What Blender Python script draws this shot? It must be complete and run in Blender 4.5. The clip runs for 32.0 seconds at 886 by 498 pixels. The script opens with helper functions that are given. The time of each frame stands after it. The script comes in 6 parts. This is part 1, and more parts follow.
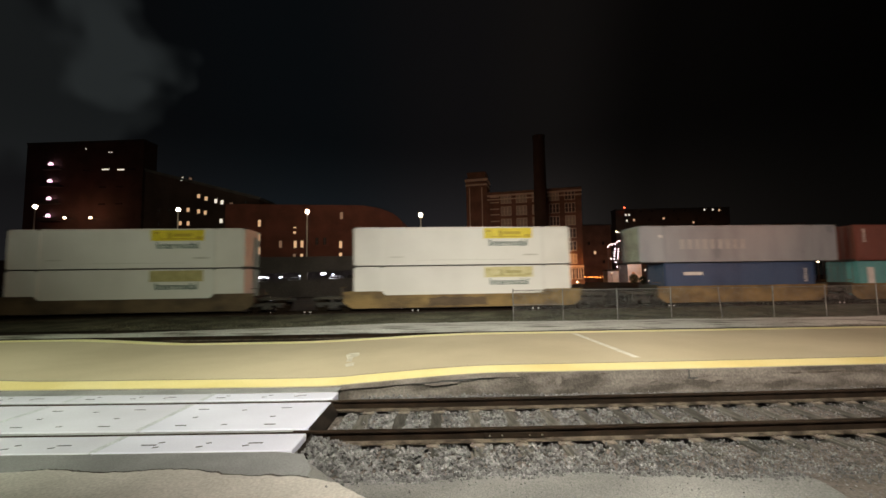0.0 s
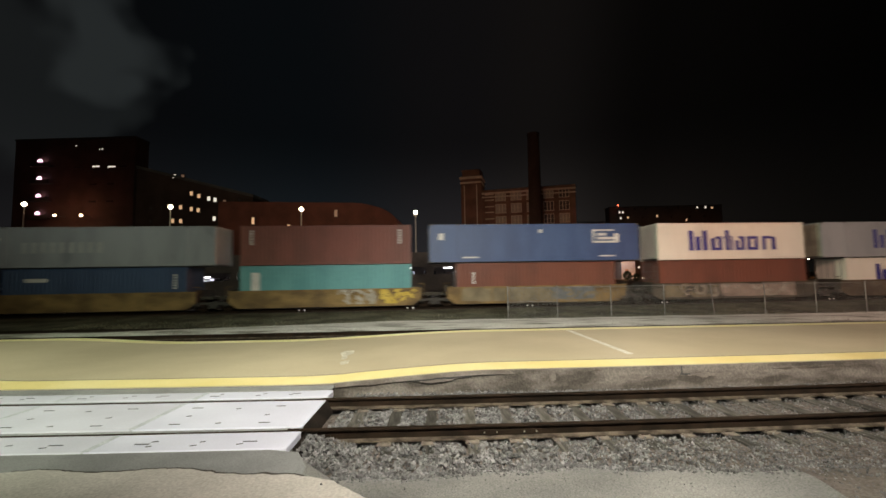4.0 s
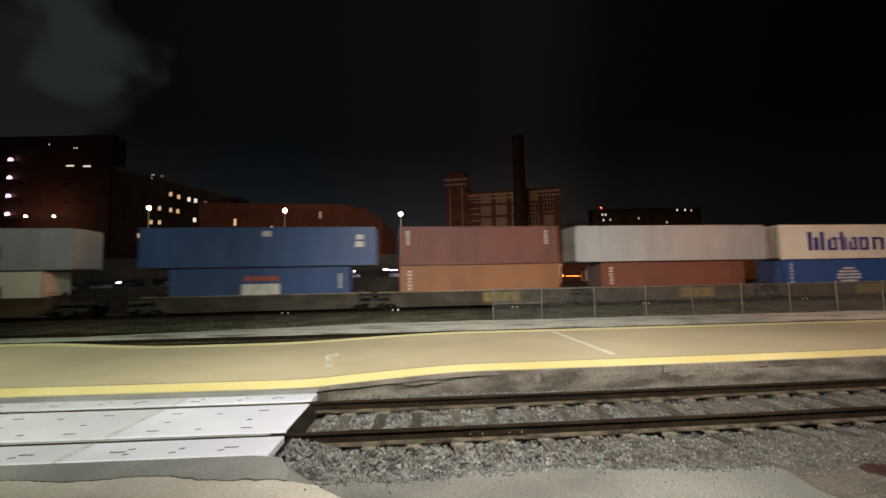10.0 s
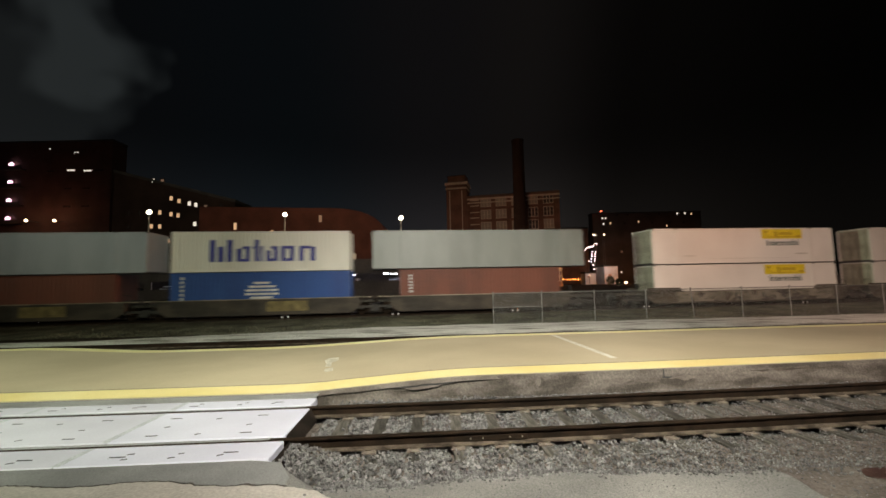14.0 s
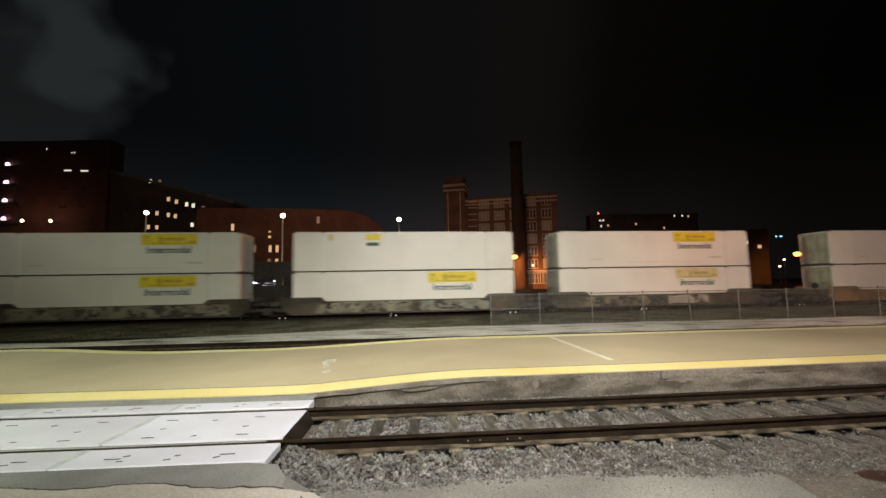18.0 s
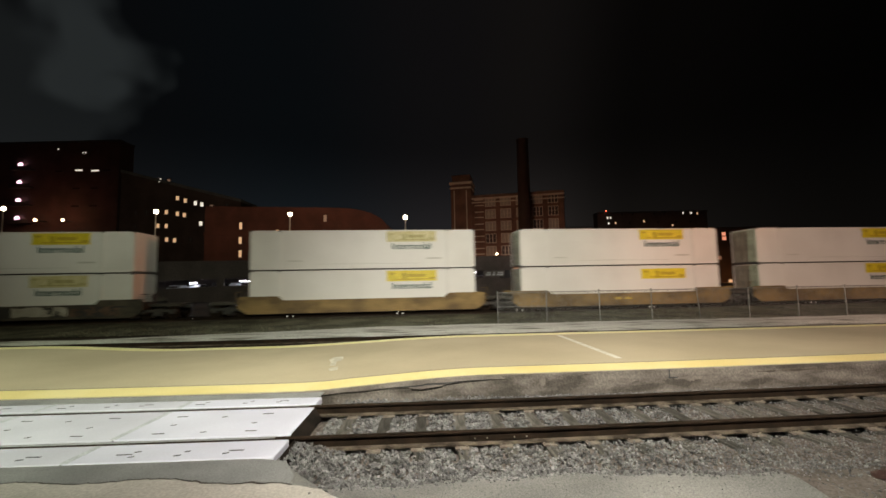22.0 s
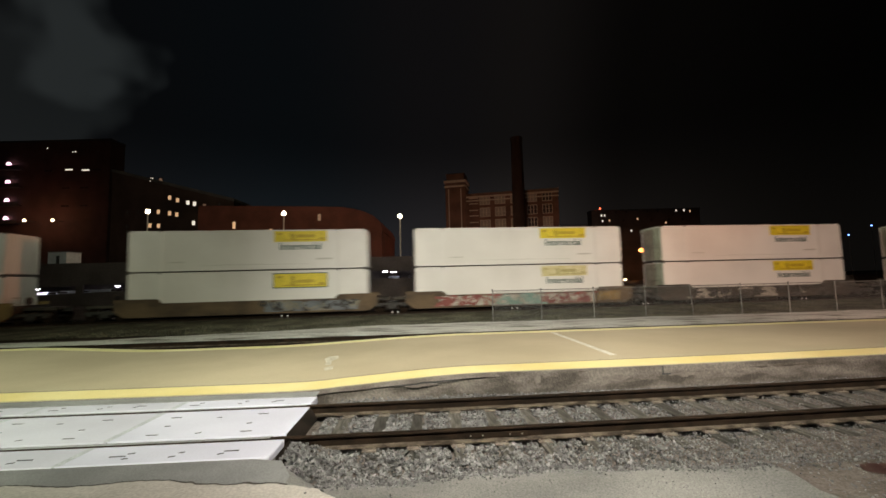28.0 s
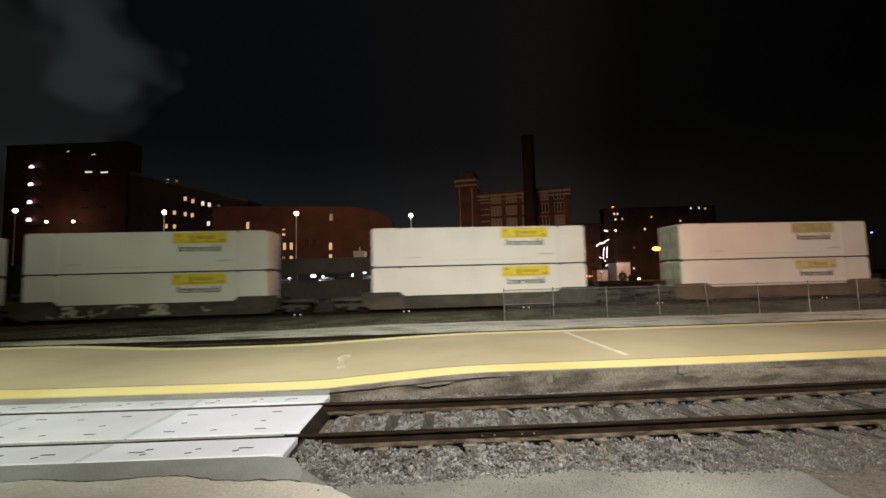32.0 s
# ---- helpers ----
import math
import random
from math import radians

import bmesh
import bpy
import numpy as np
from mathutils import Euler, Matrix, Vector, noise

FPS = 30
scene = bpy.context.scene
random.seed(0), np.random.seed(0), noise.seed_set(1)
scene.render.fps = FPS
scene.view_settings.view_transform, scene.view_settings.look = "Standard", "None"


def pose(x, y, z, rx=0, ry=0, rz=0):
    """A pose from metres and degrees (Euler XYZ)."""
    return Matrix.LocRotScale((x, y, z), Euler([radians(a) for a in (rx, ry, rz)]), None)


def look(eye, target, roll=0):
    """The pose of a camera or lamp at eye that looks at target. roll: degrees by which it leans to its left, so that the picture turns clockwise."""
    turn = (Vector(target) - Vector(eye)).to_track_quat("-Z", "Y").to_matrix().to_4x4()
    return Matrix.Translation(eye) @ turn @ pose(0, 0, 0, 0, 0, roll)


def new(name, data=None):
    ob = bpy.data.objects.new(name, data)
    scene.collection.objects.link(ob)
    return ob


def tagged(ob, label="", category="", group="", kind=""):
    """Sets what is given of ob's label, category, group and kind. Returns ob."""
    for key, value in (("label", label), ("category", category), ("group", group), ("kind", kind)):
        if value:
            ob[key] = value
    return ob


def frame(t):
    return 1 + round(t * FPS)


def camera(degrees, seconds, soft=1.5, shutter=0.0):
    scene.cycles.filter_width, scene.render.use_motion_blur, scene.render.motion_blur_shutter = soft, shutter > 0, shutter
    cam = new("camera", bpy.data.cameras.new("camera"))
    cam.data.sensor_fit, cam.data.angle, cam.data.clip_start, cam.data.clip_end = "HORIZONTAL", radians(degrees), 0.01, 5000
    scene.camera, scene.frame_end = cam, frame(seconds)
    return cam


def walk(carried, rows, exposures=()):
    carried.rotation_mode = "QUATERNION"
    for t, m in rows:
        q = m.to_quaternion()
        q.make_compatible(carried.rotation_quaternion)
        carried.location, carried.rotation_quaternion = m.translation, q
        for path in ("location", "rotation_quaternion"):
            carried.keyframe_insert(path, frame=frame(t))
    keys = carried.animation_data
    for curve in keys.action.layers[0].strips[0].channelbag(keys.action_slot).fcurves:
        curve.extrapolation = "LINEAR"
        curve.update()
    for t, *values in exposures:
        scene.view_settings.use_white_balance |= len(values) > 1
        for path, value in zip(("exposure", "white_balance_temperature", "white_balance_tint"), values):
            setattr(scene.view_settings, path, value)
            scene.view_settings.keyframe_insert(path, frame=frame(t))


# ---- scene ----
cam = camera(95.09, 32.0, soft=1.6, shutter=0.85)
EYE = (0.0, 0.0, 2.15)
# seconds and the camera's turn in degrees (it stands at one spot, held by hand)
WALK = [
    (0, 94.409, 0.814, 2.862), (0.5, 94.394, 0.848, 3.078), (1, 94.428, 0.855, 3.426), (1.5, 94.353, 0.951, 3.550),
    (2, 94.252, 1.000, 3.172), (2.5, 94.137, 0.949, 3.022), (3, 94.049, 0.934, 2.741), (3.5, 94.060, 0.945, 2.433),
    (5.5, 94.026, 0.827, 0.972), (6, 94.061, 0.800, 0.410), (6.5, 93.952, 0.740, -0.015), (7, 93.783, 0.627, -0.104),
    (7.5, 93.641, 0.490, -0.505), (8, 93.462, 0.585, -0.420), (8.5, 93.720, 0.841, 0.100), (9, 94.034, 0.979, 0.259),
    (9.5, 94.185, 1.050, 0.118), (10, 94.277, 1.105, 0.084), (10.5, 94.403, 1.178, 0.102), (11, 94.516, 1.204, 0.128),
    (11.5, 94.604, 1.198, 0.134), (12, 94.675, 1.232, 0.130), (12.5, 94.702, 1.232, 0.114), (13, 94.711, 1.242, 0.103),
    (13.5, 94.755, 1.235, 0.096), (14, 94.808, 1.188, 0.100), (14.5, 94.840, 1.174, 0.116), (16.5, 95.311, 1.182, -0.436),
    (17, 95.183, 1.126, -0.507), (17.5, 95.107, 1.073, -0.328), (18, 95.031, 1.044, -0.203), (18.5, 94.931, 1.050, -0.098),
    (19, 94.813, 1.060, -0.008), (19.5, 94.748, 1.078, 0.156), (20, 94.850, 1.105, 0.276), (20.5, 94.871, 1.116, 0.377),
    (21, 94.834, 1.091, 0.502), (21.5, 94.807, 1.084, 0.626), (22, 94.758, 1.093, 0.714), (22.5, 94.685, 1.077, 0.803),
    (23, 94.567, 1.113, 0.848), (23.5, 94.453, 1.125, 0.848), (24, 94.360, 1.149, 0.835), (24.5, 94.289, 1.142, 0.732),
    (25, 94.223, 1.147, 0.606), (25.5, 94.191, 1.177, 0.502), (27.5, 94.420, 1.429, -0.054), (28, 94.525, 1.455, 0.013),
    (28.5, 94.543, 1.443, 0.085), (29, 94.519, 1.473, 0.177), (29.5, 94.477, 1.480, 0.336), (30, 94.434, 1.479, 0.556),
    (30.5, 94.405, 1.517, 0.891), (31, 94.427, 1.500, 1.224), (31.5, 94.442, 1.489, 1.471), (32, 94.461, 1.523, 1.587),
]
walk(cam, [(t, pose(*EYE, rx, ry, rz)) for t, rx, ry, rz in WALK], [(0.0, 0.0), (32.0, 0.0)])

# ---- night sky and the large lights ----
world = bpy.data.worlds.new("night")
scene.world = world
world.use_nodes = True
sky = world.node_tree.nodes["Background"]
# the glow of the city: bluish on one side, brown over the works, black on the other side
way = world.node_tree.nodes.new("ShaderNodeTexCoord")
split = world.node_tree.nodes.new("ShaderNodeSeparateXYZ")
span = world.node_tree.nodes.new("ShaderNodeMapRange")
span.inputs["From Min"].default_value, span.inputs["From Max"].default_value = -0.8, 0.8
tint = world.node_tree.nodes.new("ShaderNodeValToRGB")
tint.color_ramp.interpolation = "EASE"
STOPS = [(0.0, (0.0025, 0.0024, 0.0026)), (0.28, (0.0026, 0.0034, 0.0041)), (0.5, (0.0048, 0.0044, 0.0047)), (0.62, (0.0058, 0.0050, 0.0047)), (0.76, (0.0020, 0.0017, 0.0015)), (0.95, (0.0008, 0.0007, 0.0006))]
while len(tint.color_ramp.elements) < len(STOPS):
    tint.color_ramp.elements.new(0.5)
for el, (at_x, col) in zip(tint.color_ramp.elements, STOPS):
    el.position, el.color = at_x, (*col, 1)
low = world.node_tree.nodes.new("ShaderNodeMapRange")
low.interpolation_type = "SMOOTHSTEP"
low.inputs["From Min"].default_value, low.inputs["From Max"].default_value = 0.0, 0.34
low.inputs["To Min"].default_value, low.inputs["To Max"].default_value = 4.3, 0.9
glowing = world.node_tree.nodes.new("ShaderNodeMix")
glowing.data_type, glowing.blend_type = "RGBA", "MULTIPLY"
glowing.inputs["Factor"].default_value = 1.0
# pale haze painted into the sky's colour: a dense small bank and a wide thin one, ragged along their edges
wisps = world.node_tree.nodes.new("ShaderNodeTexNoise")
wisps.inputs["Scale"].default_value, wisps.inputs["Detail"].default_value, wisps.inputs["Distortion"].default_value = 7.0, 2, 0.0
ragged = world.node_tree.nodes.new("ShaderNodeVectorMath")
ragged.operation = "MULTIPLY_ADD"
ragged.inputs[1].default_value = (0.05, 0.05, 0.05)
wander = world.node_tree.nodes.new("ShaderNodeVectorMath")
wander.operation = "SUBTRACT"
wander.inputs[1].default_value = (0.025, 0.025, 0.025)
sky_haze = world.node_tree.nodes.new("ShaderNodeMath")
sky_haze.operation = "ADD"
for k, (heart, lo, hi, strength) in enumerate((((-0.6295, 0.6276, 0.458), 0.9915, 0.9995, 0.0105), ((-0.7218, 0.5933, 0.356), 0.979, 0.991, 0.0072))):
    near = world.node_tree.nodes.new("ShaderNodeVectorMath")
    near.operation = "DOT_PRODUCT"
    near.inputs[1].default_value = heart
    bank = world.node_tree.nodes.new("ShaderNodeMapRange")
    bank.interpolation_type = "SMOOTHSTEP"
    bank.inputs["From Min"].default_value, bank.inputs["From Max"].default_value = lo, hi
    bank.inputs["To Min"].default_value, bank.inputs["To Max"].default_value = 0.0, strength
    world.node_tree.links.new(wander.outputs["Vector"], near.inputs[0])
    world.node_tree.links.new(near.outputs["Value"], bank.inputs["Value"])
    world.node_tree.links.new(bank.outputs[0], sky_haze.inputs[k])
haze_tint = world.node_tree.nodes.new("ShaderNodeMix")
haze_tint.data_type = "RGBA"
haze_tint.inputs["A"].default_value, haze_tint.inputs["B"].default_value = (0, 0, 0, 1), (0.86, 1.0, 1.0, 1)
total = world.node_tree.nodes.new("ShaderNodeMix")
total.data_type, total.blend_type = "RGBA", "ADD"
total.inputs["Factor"].default_value = 1.0
for a, b in ((way.outputs["Generated"], split.inputs[0]), (split.outputs["X"], span.inputs["Value"]), (span.outputs[0], tint.inputs[0]), (split.outputs["Z"], low.inputs["Value"]),
             (tint.outputs["Color"], glowing.inputs["A"]), (low.outputs[0], glowing.inputs["B"]), (way.outputs["Generated"], wisps.inputs["Vector"]),
             (wisps.outputs["Color"], ragged.inputs[0]), (way.outputs["Generated"], ragged.inputs[2]), (ragged.outputs["Vector"], wander.inputs[0]),
             (sky_haze.outputs[0], haze_tint.inputs["Factor"]), (glowing.outputs["Result"], total.inputs["A"]), (haze_tint.outputs["Result"], total.inputs["B"]), (total.outputs["Result"], sky.inputs[0])):
    world.node_tree.links.new(a, b)
sky.inputs[1].default_value = 1.0


def flood(place, target, watts, colour, size=60, blend=0.6, radius=0.25):
    data = bpy.data.lights.new("station_floodlight", "SPOT")
    data.energy, data.color, data.spot_size, data.spot_blend = watts, colour, radians(size), blend
    data.shadow_soft_size = radius
    ob = new("station_floodlight", data)
    ob.matrix_world = look(place, target)
    return ob


def bulb(place, watts, colour, radius=0.2):
    data = bpy.data.lights.new("street_lamp_light", "POINT")
    data.energy, data.color, data.shadow_soft_size = watts, colour, radius
    ob = new("street_lamp_light", data)
    ob.location = place
    return ob


# station lights: masts over the near side light the platform, floodlights behind the camera light the yard
for x, watts, colour in ((-20.0, 4600, (0.91, 1.0, 0.67)), (-9.0, 7600, (0.93, 1.0, 0.78)), (1.5, 13000, (1.0, 0.965, 0.82)), (10.0, 5100, (1.0, 0.83, 0.68)), (18.5, 3800, (1.0, 0.8, 0.65)), (27.5, 4200, (1.0, 0.76, 0.6))):
    flood((x, -0.5, 8.6), (x, 9.5 if x < -5 else (11.6 if x < 5 else 14.2), 0.2), watts, colour, 80 if x < -5 else (88 if x < 5 else 76), 1.0)
for x, aim, high, watts, colour in ((-6.0, -23.5, 15.0, 25500, (0.94, 1.0, 0.78)), (3.0, 2.0, 5.0, 40000, (1.0, 0.95, 0.82)), (14.0, 26.5, 5.0, 43000, (1.0, 0.64, 0.5))):
    flood((x, -16.0, 18.0), (aim, 31.0, high), watts, colour, 42, 1.0, 0.4)
# a sodium floodlight far along the yard
flood((60.0, 24.0, 10.0), (-18.0, 29.5, 4.5), 36000, (1.0, 0.36, 0.16), 26, 1.0, 0.4)
# and a greenish one at its other end
flood((-48.0, 6.0, 10.0), (34.0, 33.5, 4.5), 42000, (0.8, 1.0, 0.7), 22, 1.0, 0.4)

SODIUM = (1.0, 0.36, 0.08)
WARM = (1.0, 0.78, 0.55)
LAMPS = [(-67.3, 60.0, 14.65), (-43.9, 60.0, 13.65), (-23.55, 60.0, 12.85), (-6.2, 60.0, 11.98)]
SODIUM_LAMPS = [(19.6, 108.6, 9.2), (57.2, 114.0, 9.4), (97.7, 109.6, 8.7)]
for (x, y, z), watts in zip(LAMPS, (500, 420, 1500, 1500)):
    bulb((x, y, z + 0.5), watts, WARM)
for (x, y, z), watts in zip(SODIUM_LAMPS, (15000, 16000, 4000)):
    flood((x, y + 0.6, z - 0.3), (x + 5.0, y + 9.0, 0.0), watts, SODIUM, 128, 0.7, 0.3)
STREET_LAMP = (11.0, 90.0, 8.25)
bulb((11.0, 90.0, 8.75), 3600, (1.0, 0.6, 0.4))
# unseen lamp, added only to brighten the distant apartments
bulb((112.0, 204.0, 14.0), 1600, WARM)
# carries the light of the bulbs strung over the street
bulb((58.4, 146.0, 9.6), 1100, (1.0, 0.8, 0.75))
TOWER_LAMPS = [(-131.1, 126.5, 24.5), (-122.2, 126.5, 24.3)]
for x, y, z in TOWER_LAMPS:
    bulb((x, y - 5.0, z + 1.0), 420, (1.0, 0.42, 0.24))


# ---- materials ----
def surf(name, a, b, rough=0.75, scale=1.5, fine=30.0, bump=0.15, metal=0.0, vary=0.0, stretch=(1, 1, 1), grain=0.25, edge=(0.38, 0.62), dist=0.01, island=0.0, spec=0.5):
    """Two colours mixed by broad stains, with fine grain and relief on top."""
    m = bpy.data.materials.new(name)
    m.use_nodes = True
    nodes, links = m.node_tree.nodes, m.node_tree.links
    p = nodes["Principled BSDF"]
    p.inputs["Metallic"].default_value = metal
    p.inputs["Specular IOR Level"].default_value = spec
    tc = nodes.new("ShaderNodeTexCoord")
    mp = nodes.new("ShaderNodeMapping")
    mp.inputs["Scale"].default_value = stretch
    links.new(tc.outputs["Object"], mp.inputs["Vector"])
    broad = nodes.new("ShaderNodeTexNoise")
    broad.inputs["Scale"].default_value, broad.inputs["Detail"].default_value = scale, 6
    small = nodes.new("ShaderNodeTexNoise")
    small.inputs["Scale"].default_value, small.inputs["Detail"].default_value = fine, 3
    links.new(mp.outputs[0], broad.inputs["Vector"])
    links.new(tc.outputs["Object"], small.inputs["Vector"])
    ramp = nodes.new("ShaderNodeMapRange")
    ramp.inputs["From Min"].default_value, ramp.inputs["From Max"].default_value = edge
    links.new(broad.outputs["Fac"], ramp.inputs["Value"])
    mix = nodes.new("ShaderNodeMix")
    mix.data_type = "RGBA"
    mix.inputs["A"].default_value, mix.inputs["B"].default_value = (*a, 1), (*b, 1)
    links.new(ramp.outputs[0], mix.inputs["Factor"])
    gr = nodes.new("ShaderNodeMapRange")
    gr.inputs["From Min"].default_value, gr.inputs["From Max"].default_value = 0.25, 0.75
    gr.inputs["To Min"].default_value, gr.inputs["To Max"].default_value = 1 - grain, 1 + grain
    links.new(small.outputs["Fac"], gr.inputs["Value"])
    hsv = nodes.new("ShaderNodeHueSaturation")
    links.new(mix.outputs["Result"], hsv.inputs["Color"])
    if vary or island:
        info = nodes.new("ShaderNodeNewGeometry" if island else "ShaderNodeObjectInfo")
        vr = nodes.new("ShaderNodeMapRange")
        vr.inputs["To Min"].default_value, vr.inputs["To Max"].default_value = 1 - max(vary, island), 1 + max(vary, island)
        links.new(info.outputs["Random Per Island" if island else "Random"], vr.inputs["Value"])
        mul = nodes.new("ShaderNodeMath")
        mul.operation = "MULTIPLY"
        links.new(vr.outputs[0], mul.inputs[0])
        links.new(gr.outputs[0], mul.inputs[1])
        links.new(mul.outputs[0], hsv.inputs["Value"])
    else:
        links.new(gr.outputs[0], hsv.inputs["Value"])
    links.new(hsv.outputs[0], p.inputs["Base Color"])
    rr = nodes.new("ShaderNodeMapRange")
    rr.inputs["To Min"].default_value, rr.inputs["To Max"].default_value = max(rough - 0.12, 0.05), min(rough + 0.12, 1)
    links.new(broad.outputs["Fac"], rr.inputs["Value"])
    links.new(rr.outputs[0], p.inputs["Roughness"])
    if bump:
        bp = nodes.new("ShaderNodeBump")
        bp.inputs["Strength"].default_value, bp.inputs["Distance"].default_value = bump, dist
        links.new(small.outputs["Fac"], bp.inputs["Height"])
        links.new(bp.outputs[0], p.inputs["Normal"])
    return m


def glow(name, colour, strength):
    m = bpy.data.materials.new(name)
    m.use_nodes = True
    p = m.node_tree.nodes["Principled BSDF"]
    p.inputs["Base Color"].default_value = (*[c * 0.5 for c in colour], 1)
    p.inputs["Emission Color"].default_value = (*colour, 1)
    p.inputs["Emission Strength"].default_value = strength
    return m


def glass(name, colour, rough=0.08):
    m = bpy.data.materials.new(name)
    m.use_nodes = True
    p = m.node_tree.nodes["Principled BSDF"]
    p.inputs["Base Color"].default_value = (*colour, 1)
    p.inputs["Roughness"].default_value = rough
    p.inputs["Specular IOR Level"].default_value = 0.6
    return m


EARTH = surf("dark_earth", (0.035, 0.028, 0.022), (0.07, 0.055, 0.042), 0.95, 0.25, 18, 0.4, grain=0.4, spec=0.1)
ASPHALT = surf("worn_asphalt", (0.12, 0.116, 0.11), (0.21, 0.202, 0.189), 0.9, 0.55, 60, 0.6, grain=0.5)
DIRT = surf("washed_dirt", (0.08, 0.067, 0.059), (0.135, 0.115, 0.101), 0.95, 2.2, 40, 0.7, grain=0.4, dist=0.02, spec=0.15)
PATCH = surf("asphalt_patch", (0.165, 0.162, 0.163), (0.239, 0.235, 0.236), 0.85, 0.8, 60, 0.3, grain=0.25)
CONCRETE = surf("beige_concrete", (0.4, 0.365, 0.332), (0.475, 0.436, 0.4), 0.9, 1.6, 30, 0.4, grain=0.2, edge=(0.35, 0.65))
DARKPANEL = surf("darker_crossing_panel", (0.5, 0.485, 0.565), (0.58, 0.565, 0.65), 0.65, 0.6, 35, 0.08, grain=0.06)
PANEL = surf("white_crossing_panel", (0.58, 0.57, 0.68), (0.66, 0.65, 0.765), 0.6, 0.6, 35, 0.08, grain=0.05)
SEAMGREY = surf("grey_panel_joint", (0.4, 0.41, 0.45), (0.52, 0.53, 0.57), 0.8, 3, 30, 0.1)
ENDSHADE = surf("rusty_shaded_end", (0.012, 0.009, 0.007), (0.028, 0.02, 0.016), 0.85, 3, 30, 0.2, spec=0.15)
RUBBERGREY = surf("crossing_rubber", (0.07, 0.066, 0.064), (0.12, 0.114, 0.11), 0.8, 3, 30, 0.2)
STAIN = surf("dark_stain", (0.022, 0.015, 0.012), (0.06, 0.046, 0.038), 0.8, 5, 40, 0.1)
SLOT = surf("dark_slot", (0.03, 0.03, 0.03), (0.05, 0.05, 0.05), 0.9)
OIL = surf("oil_soaked_dirt", (0.03, 0.011, 0.009), (0.06, 0.03, 0.024), 0.6, 6, 40, 0.3)
STONE = surf("ballast_grey", (0.088, 0.084, 0.083), (0.198, 0.19, 0.19), 0.9, 5, 60, 0.3, grain=0.22, island=0.4, spec=0.25)
BED = surf("ballast_bed", (0.075, 0.062, 0.054), (0.15, 0.125, 0.112), 0.95, 12, 40, 0.8, grain=0.5, dist=0.03, spec=0.15)
GRAVEL = surf("pale_gravel", (0.17, 0.164, 0.14), (0.58, 0.575, 0.54), 0.95, 1.1, 14, 0.8, grain=0.35, dist=0.05, edge=(0.33, 0.5), stretch=(0.4, 1.6, 1))
YARD = surf("yard_ballast", (0.066, 0.068, 0.048), (0.154, 0.155, 0.112), 0.95, 0.5, 8, 0.9, grain=0.5, dist=0.05, spec=0.15)
STEEL = surf("rusty_rail", (0.010, 0.0065, 0.004), (0.022, 0.0135, 0.0085), 0.9, 4, 50, 0.2, spec=0.12)
SHINE = surf("worn_rail_head", (0.012, 0.0075, 0.005), (0.03, 0.019, 0.013), 0.9, 3, 60, 0.02, spec=0.06, stretch=(0.2, 1, 1), grain=0.1)
POLISH = surf("polished_rail_head", (0.5, 0.48, 0.46), (0.6, 0.58, 0.56), 0.2, 3, 60, 0.0, metal=1.0, grain=0.05)
PLATE = surf("tie_plate", (0.11, 0.088, 0.072), (0.2, 0.168, 0.14), 0.8, 6, 50, 0.2, metal=0.2, spec=0.2)
TIE = surf("weathered_tie", (0.04, 0.036, 0.031), (0.095, 0.087, 0.076), 0.9, 2.5, 40, 0.5, stretch=(6, 0.8, 2), vary=0.35, spec=0.2)
PLATFORM = surf("platform_tan", (0.46, 0.385, 0.26), (0.54, 0.455, 0.315), 0.8, 0.35, 40, 0.12, grain=0.08)
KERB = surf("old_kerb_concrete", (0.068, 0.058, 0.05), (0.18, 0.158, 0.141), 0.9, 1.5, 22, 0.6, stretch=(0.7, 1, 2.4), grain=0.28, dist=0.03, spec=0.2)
KERBDARK = surf("dark_kerb_concrete", (0.065, 0.053, 0.044), (0.105, 0.087, 0.074), 0.9, 2.5, 22, 0.4, grain=0.25, spec=0.2)
LIP = surf("brown_kerb_lip", (0.13, 0.111, 0.098), (0.2, 0.175, 0.155), 0.9, 1.5, 25, 0.4, grain=0.22, spec=0.2)
FOOT = surf("dusty_rail_foot", (0.026, 0.019, 0.014), (0.095, 0.076, 0.058), 0.9, 7, 50, 0.2, stretch=(0.6, 1, 1), spec=0.15)
# brighter copy of the tactile yellow: the far strip's glare is in its colour
GLAREYELLOW = surf("glare_bright_yellow", (0.84, 0.77, 0.4), (0.9, 0.83, 0.5), 0.65, 0.7, 45, 0.2, grain=0.08)
YELLOW = surf("tactile_yellow", (0.78, 0.64, 0.27), (0.85, 0.72, 0.36), 0.65, 0.7, 45, 0.3, grain=0.1)
WORNMARK = surf("half_worn_paint", (0.5, 0.45, 0.36), (0.7, 0.66, 0.58), 0.8, 6, 40, 0.05)
STRIPE = surf("worn_white_line", (0.62, 0.58, 0.5), (0.75, 0.72, 0.66), 0.8, 4, 40, 0.05)
GALV = surf("galvanised_steel", (0.14, 0.14, 0.14), (0.24, 0.24, 0.23), 0.55, 4, 40, 0.05, metal=0.6)
WHITEBOX = surf("white_container_paint", (0.63, 0.617, 0.58), (0.71, 0.7, 0.665), 0.5, 0.5, 18, 0.02, stretch=(0.5, 1, 0.5), grain=0.04)
MIDWHITE = surf("cream_container_paint", (0.72, 0.7, 0.62), (0.8, 0.78, 0.7), 0.5, 0.5, 18, 0.03, stretch=(1.2, 1, 0.35), grain=0.06)
